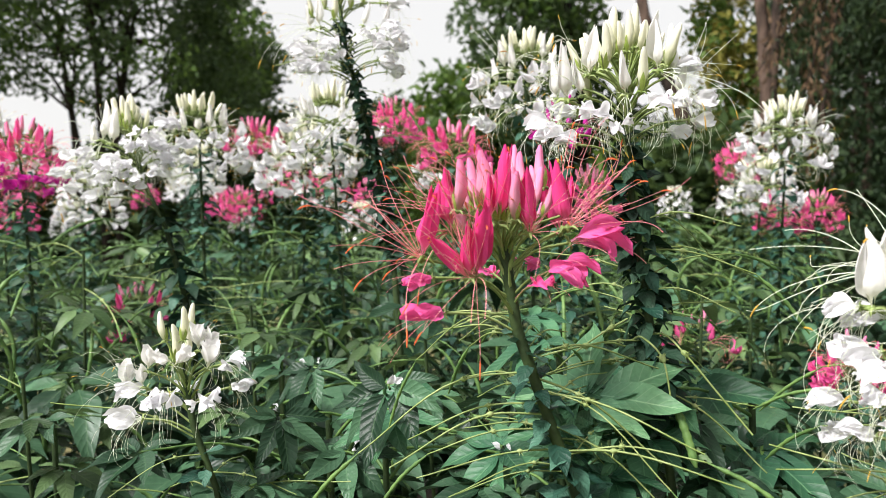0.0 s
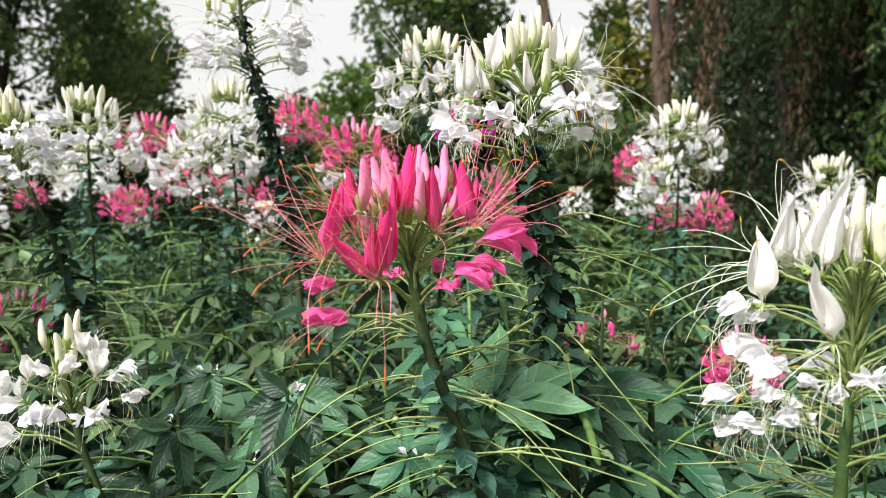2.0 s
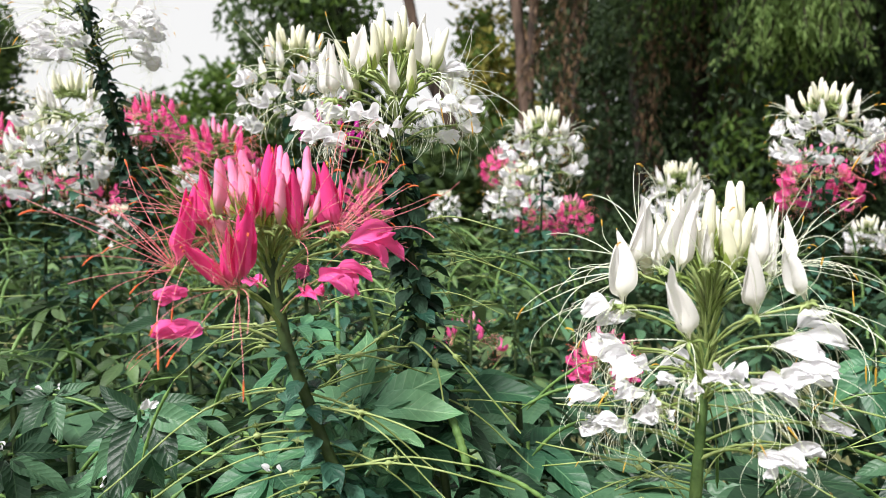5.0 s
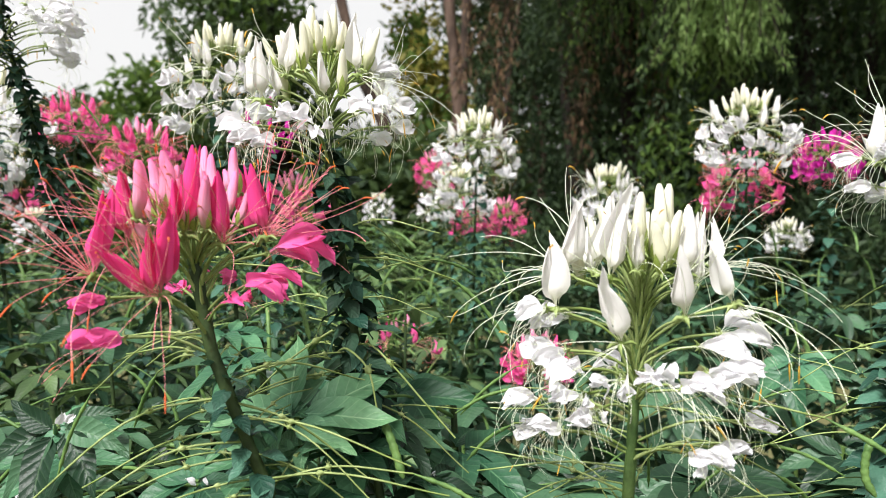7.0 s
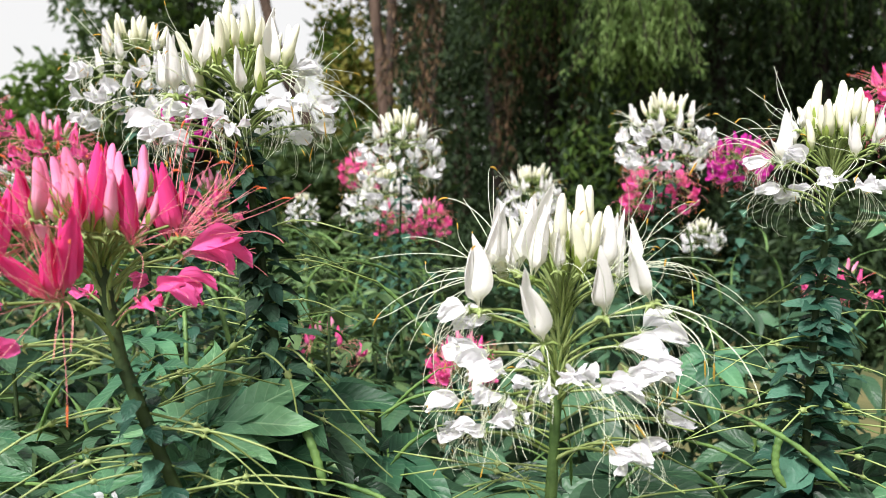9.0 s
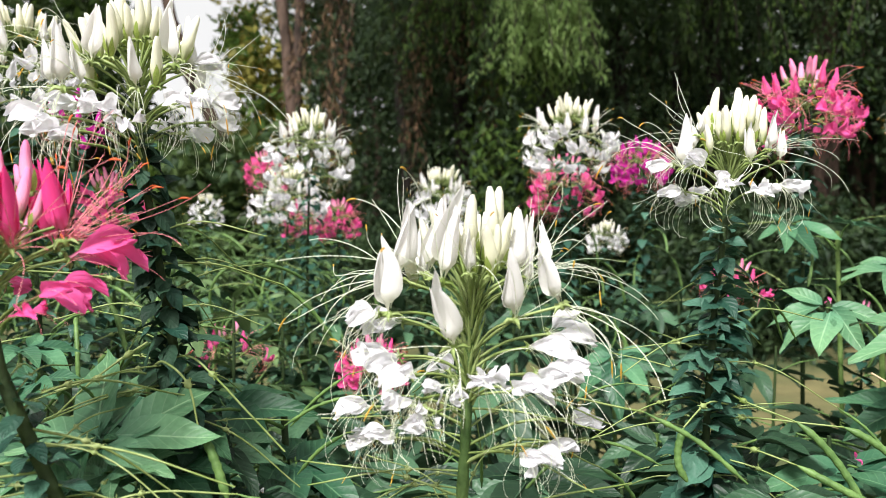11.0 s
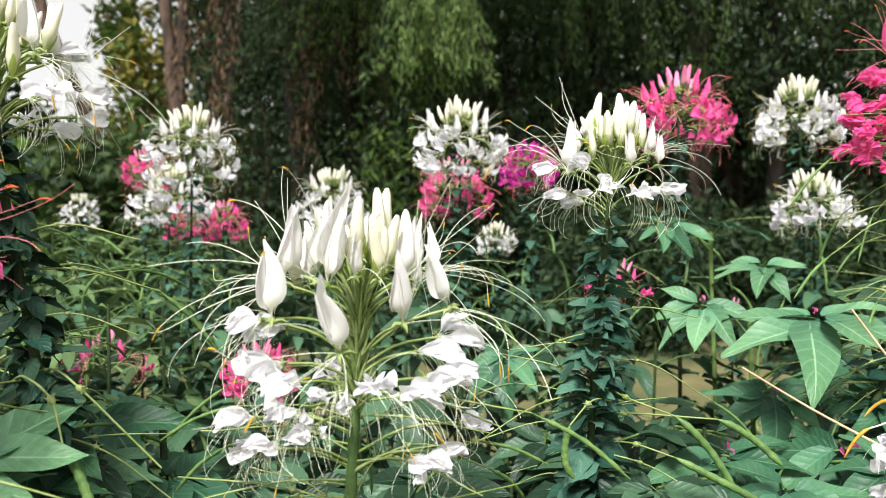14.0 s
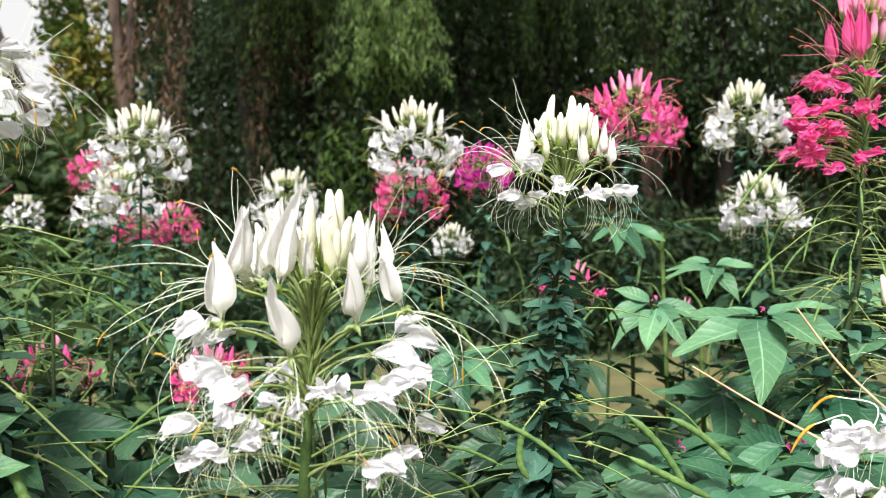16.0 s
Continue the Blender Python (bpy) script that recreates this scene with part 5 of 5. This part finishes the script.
    for w in [q for q in s["wilts"] for _ in range(dup)]:
        mid = cm(w) + (dup - 1) * rng.uniform(-0.011, 0.011, 3)
        L = min(max(0.017, w[3] / 100 * wf), cap)
        ax = axis(mid[2] - 0.004)
        out = (mid - ax) * np.array([1, 1, 0])
        out /= np.linalg.norm(out) + 1e-9
        node = mid - out * L * 0.45 + np.array([0, 0, 0.1 * L])
        bloom(plant, axis(min(mid[2] - 0.012, ztop)), node, out + np.array([0, 0, rng.uniform(-0.15, 0.35)]), L, "wilt", c, rng, True, out, False, tufts)
    # bare stalks of fallen flowers and pods
    pods_on(plant, p, pod_span[0], pod_span[1], pods, rng, 0.92, 0.95, (0, 6.28) if pods > 60 else (-0.6, 3.74))
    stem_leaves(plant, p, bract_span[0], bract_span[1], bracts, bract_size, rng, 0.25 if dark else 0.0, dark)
    for i in range(leaves):
        a = i * 2.4 + rng.uniform(-0.4, 0.4)
        sz = leaf_size * rng.uniform(0.8, 1.15)
        at0 = along(p, rng.uniform(0.55, 0.8))
        hub = at0 + np.array([math.cos(a), math.sin(a), 0.3]) * sz * 0.8
        big_leaf(plant, at0, hub, sz, a, rng, 5 + 2 * (i % 2), 0.3)
    return plant


near_plant(PINK_NEAR, "bright pink spider flower with red stamens and thin seed stalks", 101, 70, 0.024, (0.8, 0.955), 32, (0.88, 0.965), cap=0.03, wf=1.15, core_n=16, inner=18, inner_r=0.026, lf=1.12, r0=0.0044, r1=0.0033, ring=(5, 0.033, 1.147, 0.027))
near_plant(WHITE_NEAR, "large white spider flower with cream buds and long arching stamens", 102, 14, 0.026, (0.8, 0.9), 36, (0.85, 0.965), inner=11, inner_r=0.024, ring=(4, 0.031, 1.116, 0.028), cap=0.0255, tufts=2)
tall = near_plant(WHITE_TALL, "tall white spider flower on a dark leafy stem", 103, 140, 0.026, (0.82, 0.972), 26, (0.82, 0.93), r0=0.006, inner=18, inner_r=0.03, core_n=16, ring=(5, 0.034, 1.226, 0.027), dark=True, lf=0.95, cap=0.0195, tufts=2)
leafy = near_plant(WHITE_LEAFY, "white spider flower on a stem packed with blue-green leaves", 104, 215, 0.031, (0.7, 0.965), 24, (0.78, 0.93), ring=(6, 0.026, 1.186, 0.025), lf=0.95, core_n=36, tufts=2)
near_plant(WHITE_LOW, "low white spider flower with a few open petals", 105, 40, 0.028, (0.82, 0.94), 8, (0.88, 0.95), 6, broad=True, inner=3, core_n=14, tufts=2, lf=0.88)
near_plant(WHITE_SPIRE, "tall white spire of sparse blossoms on a dark leafy stem", 107, 230, 0.021, (0.78, 0.985), 14, (0.84, 0.96), 3, r0=0.008, cap=0.024, core_n=10, dup=2, dark=True)
near_plant(WHITE_BACK, "white spider flower with a broad skirt of spent petals", 108, 90, 0.038, (0.72, 0.94), 10, (0.8, 0.88), 5, r0=0.007, cap=0.022, dup=2, inner=7, core_n=25, dark=True)
corner = near_plant(WHITE_CORNER, "white spider flower with crumpled petals and ochre anthers", 109, 10, 0.03, (0.8, 0.9), 14, (0.84, 0.95), 3)
near_plant(PINK_SIDE, "tall rose-pink spider flower with spent blossoms down its stem", 106, 40, 0.03, (0.7, 0.86), 110, (0.74, 0.93), 7, cap=0.018, r0=0.007, dup=2, wf=0.8)

# long dry filaments reaching out of the low corner flower
DRY = plain_material("dry_filament", (0.5, 0.3, 0.17), (0.66, 0.46, 0.28), 60, 0.6, 0.2)
for reach, anther in [([(-0.037, 0.029, 1.013), (-0.059, 0.059, 1.03), (-0.085, 0.09, 1.052)], False), ([(-0.012, 0.008, 1.03), (-0.027, 0.032, 1.057), (-0.038, 0.054, 1.089)], False), ([(-0.031, 0.02, 1.01), (-0.029, 0.026, 1.03), (-0.042, 0.037, 1.024)], True), ([(-0.029, 0.018, 1.011), (-0.019, 0.016, 1.037), (-0.031, 0.032, 1.04)], True)]:
    q = smooth_path([corner.matrix_basis.inverted() @ (Vector(r) + Vector((0.414, 0.314, 0))) for r in reach], 14)
    g = Geo()
    g.tube(q, np.linspace(0.0009, 0.0006, 14) if not anther else 0.0005, 5, 0)
    if anther:
        d = (q[-1] - q[-3]) / np.linalg.norm(q[-1] - q[-3])
        t = np.linspace(0, 1, 6)[:, None]
        g.tube(q[-1] + d * 0.014 * t + np.array([0, 0, -0.012]) * t**2, [0.0005, 0.001, 0.001, 0.001, 0.0009, 0.0003], 6, 1)
    part("stamen", g.mesh("stamen", [FIL_W if anther else DRY, ANTHER]), corner, None, "" if anther else "dry tan filament")

# broad leaves coloured as if brightly lit, seed stalks and one hanging pod low on the tall white plant
to_tall = tall.matrix_basis.inverted()
tall_way = math.radians(WHITE_TALL["facing"])
rng = np.random.RandomState(77)
for att, hub, size, face, tilt, count in [((-0.083, 0.492, 1.0), (-0.098, 0.447, 1.032), 0.084, 66, -0.55, 7), ((-0.083, 0.492, 0.985), (-0.094, 0.436, 1.018), 0.05, 40, -0.45, 7), ((-0.083, 0.492, 0.96), (-0.115, 0.45, 1.002), 0.06, 110, -0.5, 5)]:
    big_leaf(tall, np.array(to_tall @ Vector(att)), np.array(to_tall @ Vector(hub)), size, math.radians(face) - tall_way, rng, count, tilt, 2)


def seed_stalk(plant, reach, knob, pod):
    """A thin stalk with a knob at one of its points; a ribbed pod may hang from its end."""
    q = [np.array(plant.matrix_basis.inverted() @ Vector(r)) for r in reach]
    g = Geo()
    g.tube(smooth_path(q, 20), np.linspace(0.00075, 0.0006, 20), 6, 0)
    d = (q[knob + 1] - q[knob - 1]) / np.linalg.norm(q[knob + 1] - q[knob - 1])
    t = np.linspace(-1, 1, 7)
    g.tube(q[knob] + d * 0.003 * t[:, None], 0.0008 + 0.0014 * (1 - t**2) * (1 + 0.2 * np.sin(9 * t)), 7, 0)
    for i in range(6):
        h = rng.normal(size=3)
        h /= np.linalg.norm(h)
        g.tube(np.array([q[knob], q[knob] + h * 0.0025, q[knob] + h * 0.004]), [0.0005, 0.0004, 0.0001], 4, 0)
    if pod:
        k = [q[-1]] + [np.array(plant.matrix_basis.inverted() @ Vector(r)) for r in pod]
        u = np.arange(26)
        g.tube(smooth_path(k, 26), 0.0025 * (1 + 0.1 * np.sin(u * 1.9)) * np.clip(np.minimum(u + 0.8, 26.2 - u) / 4, 0.1, 1), 9, 1)
    part("seed_pod" if pod else "seed_stalk", g.mesh("seed_stalk", [STALK, POD]), plant)


seed_stalk(tall, [(-0.08, 0.493, 1.062), (-0.07, 0.47, 1.068), (-0.055, 0.45, 1.059), (-0.049, 0.44, 1.037)], 2, [(-0.044, 0.436, 1.029), (-0.034, 0.428, 1.002)])
seed_stalk(tall, [(-0.08, 0.494, 1.062), (-0.058, 0.485, 1.068), (-0.045, 0.48, 1.057), (-0.026, 0.474, 1.036), (-0.005, 0.466, 1.013)], 2, None)
seed_stalk(tall, [(-0.082, 0.494, 1.043), (-0.092, 0.484, 1.048), (-0.109, 0.48, 1.044), (-0.137, 0.477, 1.031)], 1, None)
seed_stalk(tall, [(-0.083, 0.494, 1.076), (-0.092, 0.485, 1.071), (-0.108, 0.48, 1.06), (-0.134, 0.476, 1.036)], 1, None)
seed_stalk(tall, [(-0.083, 0.494, 1.057), (-0.092, 0.485, 1.061), (-0.108, 0.48, 1.059), (-0.133, 0.476, 1.053)], 2, None)
# long pods round the blue-green stem
seed_stalk(leafy, [(0.307, 0.515, 1.016), (0.299, 0.485, 1.018), (0.325, 0.465, 1.007)], 1, [(0.33, 0.46, 1.002), (0.343, 0.451, 0.985), (0.355, 0.44, 0.959)])
seed_stalk(leafy, [(0.306, 0.514, 0.998), (0.304, 0.494, 1.004), (0.358, 0.462, 1.002)], 1, [(0.366, 0.457, 0.998), (0.38, 0.448, 0.987), (0.391, 0.437, 0.973)])
seed_stalk(leafy, [(0.306, 0.513, 0.978), (0.305, 0.482, 0.985), (0.318, 0.455, 0.982)], 1, [(0.33, 0.445, 0.975), (0.363, 0.426, 0.956)])
seed_stalk(leafy, [(0.307, 0.514, 1.008), (0.272, 0.49, 1.015), (0.255, 0.485, 1.003)], 1, [(0.251, 0.485, 0.989), (0.251, 0.484, 0.977), (0.256, 0.482, 0.967)])

# ---- broad palmate leaves of young plants without flowers ----
left = list(BROAD)
seed = 500
while left:
    first = left.pop(0)
    mates = [first] + [q for q in left if math.dist(first[:2], q[:2]) < 0.16][:4]
    left = [q for q in left if q not in mates]
    seed += 1
    rng = np.random.RandomState(seed)
    c = np.mean([q[:2] for q in mates], axis=0)
    c = c * (1 + 0.05 / np.linalg.norm(c))
    plant = tagged(new("leafy_plant"), "young spider flower plant with broad palmate leaves and no blossom", "plant", "leafy plants")
    plant.matrix_basis = pose(c[0], c[1], 0)
    ztop = max(q[2] for q in mates) - 0.01
    line = [(0, 0, 0), (0.01, 0, ztop * 0.5), (0, 0.01, ztop)]
    p = stem_of(plant, line, 0.0045, 0.0025, STEM_PALE if c[0] > 0.3 else STEM)
    for q in mates:
        x, y, z, size, face, tilt = q
        k0 = BROAD.index(q)
        hub = np.array([x - c[0], y - c[1], z])
        # level 2 gives the high right-hand leaves the colour painted as lit
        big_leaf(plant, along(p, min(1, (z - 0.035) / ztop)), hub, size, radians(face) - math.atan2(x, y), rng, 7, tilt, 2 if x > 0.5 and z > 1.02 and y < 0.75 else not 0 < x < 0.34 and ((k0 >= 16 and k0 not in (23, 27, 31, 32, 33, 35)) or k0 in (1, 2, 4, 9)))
    palms_low = 4
    for i in range(palms_low):
        a = rng.uniform(0, 6.28)
        z = ztop * rng.uniform(0.75, 0.93)
        hub = np.array([math.cos(a) * 0.06, math.sin(a) * 0.06, z + 0.02])
        big_leaf(plant, along(p, z / ztop), hub, rng.uniform(0.06, 0.085), a, rng, 5, 0.35)

# ---- the other flowering plants ----
WORDS = {"white": "white spider flower with cream buds", "rose": "rose-pink spider flower", "magenta": "deep magenta spider flower", "pink": "pink spider flower"}


def stalked_palms():
    out = []
    rng = np.random.RandomState(31)
    for i in range(10):
        g = Geo()
        g.tube(pedicel((0, 0, 0), (0.75, 0, 0.22), 0.05, 6), 0.01, 5, 0)
        n0 = len(g.mi)
        g.join(palm_geo(5 + 2 * (i % 2), rng, 0.15 + 0.15 * (i % 4)), Matrix.Translation((0.75, 0, 0.22)) @ Matrix.Rotation(0.1 + 0.15 * (i % 3), 4, "Y"))
        for j in range(n0, len(g.mi)):
            g.mi[j] = g.mi[j] + 1
        out.append(g.mesh("leaf", [POD, LEAF]))
    return out


LEAVES = stalked_palms()


def leaves_on(plant, p, s0, s1, n, size, rng):
    for i in range(n):
        s = s0 + (s1 - s0) * (i + rng.uniform(0, 0.9)) / n
        k = size * rng.uniform(0.7, 1.15)
        m = Matrix.Translation(along(p, s)) @ Matrix.Rotation(i * 2.4 + rng.uniform(-0.5, 0.5), 4, "Z") @ Matrix.Rotation(rng.uniform(-0.2, 0.4), 4, "Y") @ Matrix.Rotation(rng.uniform(-0.25, 0.25), 4, "X")
        part("leaf", LEAVES[rng.randint(10)], plant, m @ Matrix.Diagonal((k, k, k, 1)))


FOLIAGE = {}


def stem_foliage(k, length, n, size):
    """The small leaves round one stem, joined: stem along z from the origin down."""
    key = (k % 4, n)
    if key not in FOLIAGE:
        rng = np.random.RandomState(40 + k % 4)
        g = Geo()
        for i in range(n):
            q = leaflet_geo(size * rng.uniform(0.7, 1.2), 0.3, rng.uniform(0.2, 0.9), rng, 5, 3, 0.25, 0.04)
            g.join(q, Matrix.Translation((0, 0, -length * (i + rng.uniform(0, 0.8)) / n)) @ Matrix.Rotation(i * 2.4, 4, "Z") @ Matrix.Rotation(rng.uniform(-0.3, 0.4), 4, "Y"))
        FOLIAGE[key] = g.mesh("foliage", [BRACT])
    return FOLIAGE[key]


def bush_foliage(k, pods, mat=None):
    """Palmate leaves of one plant, joined, from the stem's tip at the origin downwards."""
    key = ("bush", k % 5, pods, mat is None)
    if key not in FOLIAGE:
        rng = np.random.RandomState(140 + k % 5)
        g = Geo()
        for i in range(18):
            q = palm_geo(5 + 2 * (i % 2), rng, 0.15 + 0.15 * (i % 4), (7, 3))
            s = 0.1 * rng.uniform(0.7, 1.15)
            a = i * 2.4 + rng.uniform(-0.4, 0.4)
            m = Matrix.Translation((0.07 * math.cos(a), 0.07 * math.sin(a), 0.01 - 0.6 * i / 18)) @ Matrix.Rotation(a, 4, "Z") @ Matrix.Rotation(rng.uniform(0, 0.6), 4, "Y") @ Matrix.Diagonal((s, s, s, 1))
            g.join(q, m)
        for i in range(pods):
            n0 = len(g.mi)
            g.join(pod_geo(rng, rng.uniform(0.055, 0.1), rng.uniform(0.05, 0.09), rng.uniform(0.3, 1.9)), Matrix.Translation((0, 0, 0.11 - 0.2 * i / pods)) @ Matrix.Rotation(i * 2.4, 4, "Z") @ Matrix.Diagonal((1.3, 1.3, 1.3, 1)))
            for j in range(n0, len(g.mi)):
                g.mi[j] = g.mi[j] + 1
        FOLIAGE[key] = g.mesh("foliage", [mat or LEAF, POD, POD])
    return FOLIAGE[key]


HEADS = {}


def joined_head(colour, k):
    """A far flower head in one mesh, stem's tip at the origin."""
    key = (colour, k % 3)
    if key not in HEADS:
        rng = np.random.RandomState(640 + k % 3)
        young, old, bud, red = COLOURS[colour]
        g = Geo()

        def put(src, mi, a, r, z, s, way, sp):
            n0 = len(g.mi)
            g.join(src, place((r * math.cos(a), r * math.sin(a), z), way, sp, s))
            for j in range(n0, len(g.mi)):
                g.mi[j] = np.full(len(g.mi[j]), mi)

        for i in range(12):
            a, r = i * 2.4, 0.025 * math.sqrt((i + 0.5) / 12)
            put(SPIN[i % 4], 0, a, r, 0.03, 0.03, (10 * r * math.cos(a), 10 * r * math.sin(a), 1), 0)
        for i in range(34):
            a, f = i * 2.4, i / 34
            r = 0.03 + 0.02 * f
            put(WILT[i % 6], 1, a, r, 0.016 - 0.075 * f, 0.03, (math.cos(a), math.sin(a), 1 - 1.4 * f), rng.uniform(0, 6))
        for i in range(10):
            a = i * 2.4
            n0 = len(g.mi)
            g.join(stamen_geo(rng, 1.8, 4, 0.8, 0.6, 0.02), Matrix.Translation((0.03 * math.cos(a), 0.03 * math.sin(a), 0.01 - 0.05 * i / 10)) @ Matrix.Rotation(a, 4, "Z") @ Matrix.Diagonal((0.03, 0.03, 0.03, 1)))
            for j in range(n0, len(g.mi)):
                g.mi[j] = g.mi[j] + 2
        HEADS[key] = g.mesh("flower_head", [bud, old, FIL_P if red else FIL_W, ANTHER_R if red else ANTHER])
    return HEADS[key]


def far_plant(x, y, z, colour, size, old, seed):
    rng = np.random.RandomState(seed)
    label = WORDS[colour] + (" above older " + old + " blossoms" if old else "") + (", small and half open" if size < 0.6 else "" if old else " on a leafy stem")
    plant = plant_at(x, y, math.degrees(rng.uniform(0, 6.28)), label)
    lean = rng.uniform(-0.03, 0.03, 2)
    d = math.hypot(x, y)
    p = stem_of(plant, [(lean[0] * 2, lean[1] * 2, 0), (lean[0], lean[1], z * 0.6), (0, 0, z)], 0.006, 0.0018)
    if size < 0.6:
        simple_head(plant, p[-1], colour, rng, size * 1.6, 5, 4, 3, 0.04)
    elif d > 1.75:
        part("flower_head", joined_head(colour, seed), plant, Matrix.Translation(p[-1]) @ Matrix.Rotation(rng.uniform(0, 6), 4, "Z") @ Matrix.Diagonal((size, size, size, 1)))
    else:
        simple_head(plant, p[-1], colour, rng, size, *((16, 8, 18) if colour == "white" else (9, 13, 20)), rng.uniform(0.045, 0.07), old)
    part("stem_foliage", stem_foliage(seed, 0.3, 80, 0.03), plant, Matrix.Translation(along(p, 0.985)))
    if d < 1.75:
        pods_on(plant, p, 0.78, 0.9, 9, rng, 0.3, 1.1)
        leaves_on(plant, p, 0.5, 0.82, 7, 0.095, rng)
    else:
        part("foliage", bush_foliage(seed, 0), plant, Matrix.Translation(along(p, 0.82)))


for k, row in enumerate(OTHERS):
    far_plant(*row, 700 + k)


# ---- leafy plants filling the bed ----
def bed_top(d):
    return 1.15 + d * math.tan(radians(np.interp(d, [0.5, 0.8, 1.2, 2, 3.5], [-18, -11.5, -6, -3.4, -2.2])))


rng = np.random.RandomState(900)
spots = []
tries = 0
while len(spots) < 170 and tries < 6000:
    tries += 1
    az = rng.uniform(-62, 62)
    d = math.sqrt(rng.uniform(0.5**2, 3.3**2))
    if az > 28 and d > 1.05 and not (az > 45 and d < 1.8):
        continue
    if az > 2 and d > 2.5:
        continue
    x, y = d * math.sin(radians(az)), d * math.cos(radians(az))
    gap = 0.1 + 0.06 * d
    if all((x - a) ** 2 + (y - b) ** 2 > gap * gap for a, b, _ in spots):
        spots.append((x, y, d))
for k, (x, y, d) in enumerate(spots):
    r = np.random.RandomState(1000 + k)
    z = bed_top(d) - r.uniform(0.0, 0.09)
    podded = x < 0.05 * d and d > 0.75
    plant = tagged(new("leafy_plant"), "leafy spider flower plant hung with curved green seed pods" if podded else "leafy green spider flower plant past its bloom", "plant", "leafy plants")
    plant.matrix_basis = pose(x, y, 0, 0, 0, r.uniform(0, 360))
    tall = r.uniform(0.08, 0.14) if podded else 0.0
    p = stem_of(plant, [(0, 0, 0), (r.uniform(-0.02, 0.02), 0.01, z * 0.5), (0, 0, z + tall)], 0.0055, 0.0016)
    if d > 1.3:
        part("foliage", bush_foliage(k, 8 if podded else 0), plant, Matrix.Translation((0, 0, z)))
        if podded:
            part("foliage", bush_foliage(k + 2, 0, LEAF_TOP), plant, Matrix.Translation((0, 0, z + tall * 0.7)) @ Matrix.Diagonal((0.7, 0.7, 0.5, 1)))
        continue
    leaves_on(plant, p, 0.72, 0.98 * z / (z + tall), 9, 0.115, r)
    part("foliage", bush_foliage(k, 0), plant, Matrix.Translation((0, 0, z * 0.94)))
    if podded:
        pods_on(plant, p, 0.86, 1.0, 9, r, 0.1, 1.3)
        part("foliage", bush_foliage(k + 2, 0, LEAF_TOP), plant, Matrix.Translation((0, 0, z + tall * 0.7)) @ Matrix.Diagonal((0.62, 0.62, 0.5, 1)))

# ---- flowers scattered deeper in the bed ----
rng = np.random.RandomState(1200)
for k in range(20):
    az, d = rng.uniform(-60, -28), rng.uniform(1.9, 4.0)
    col = ["white", "white", "rose", "white", "rose"][k % 5]
    x, y = d * math.sin(radians(az)), d * math.cos(radians(az))
    far_plant(x, y, 1.15 + d * math.tan(radians(rng.uniform(-0.5, 3.6))), col, rng.uniform(0.9, 1.2), "", 1300 + k)

# ---- petals fallen on the broad leaves ----
rng = np.random.RandomState(1500)
for k, (x, y, z, size, face, tilt) in enumerate(BROAD):
    white = k in (0, 1, 3, 7, 10, 13)
    if not white and (k < 16 or k > 22):
        continue
    for i in range(2):
        ob = new("fallen_petal", form("wilt", rng.randint(6), WHITE_OLD if white else ROSE))
        ob.matrix_basis = place((x + rng.uniform(-0.006, 0.006), y - 0.004 + rng.uniform(-0.004, 0.004), z + 0.004), (rng.normal(), rng.normal(), 0.5), rng.uniform(0, 6), rng.uniform(0.006, 0.009))
        tagged(ob, "small shrivelled white petal fallen on a green leaf" if white else "small shrivelled pink petal fallen on a green leaf", "petal", "fallen petals")
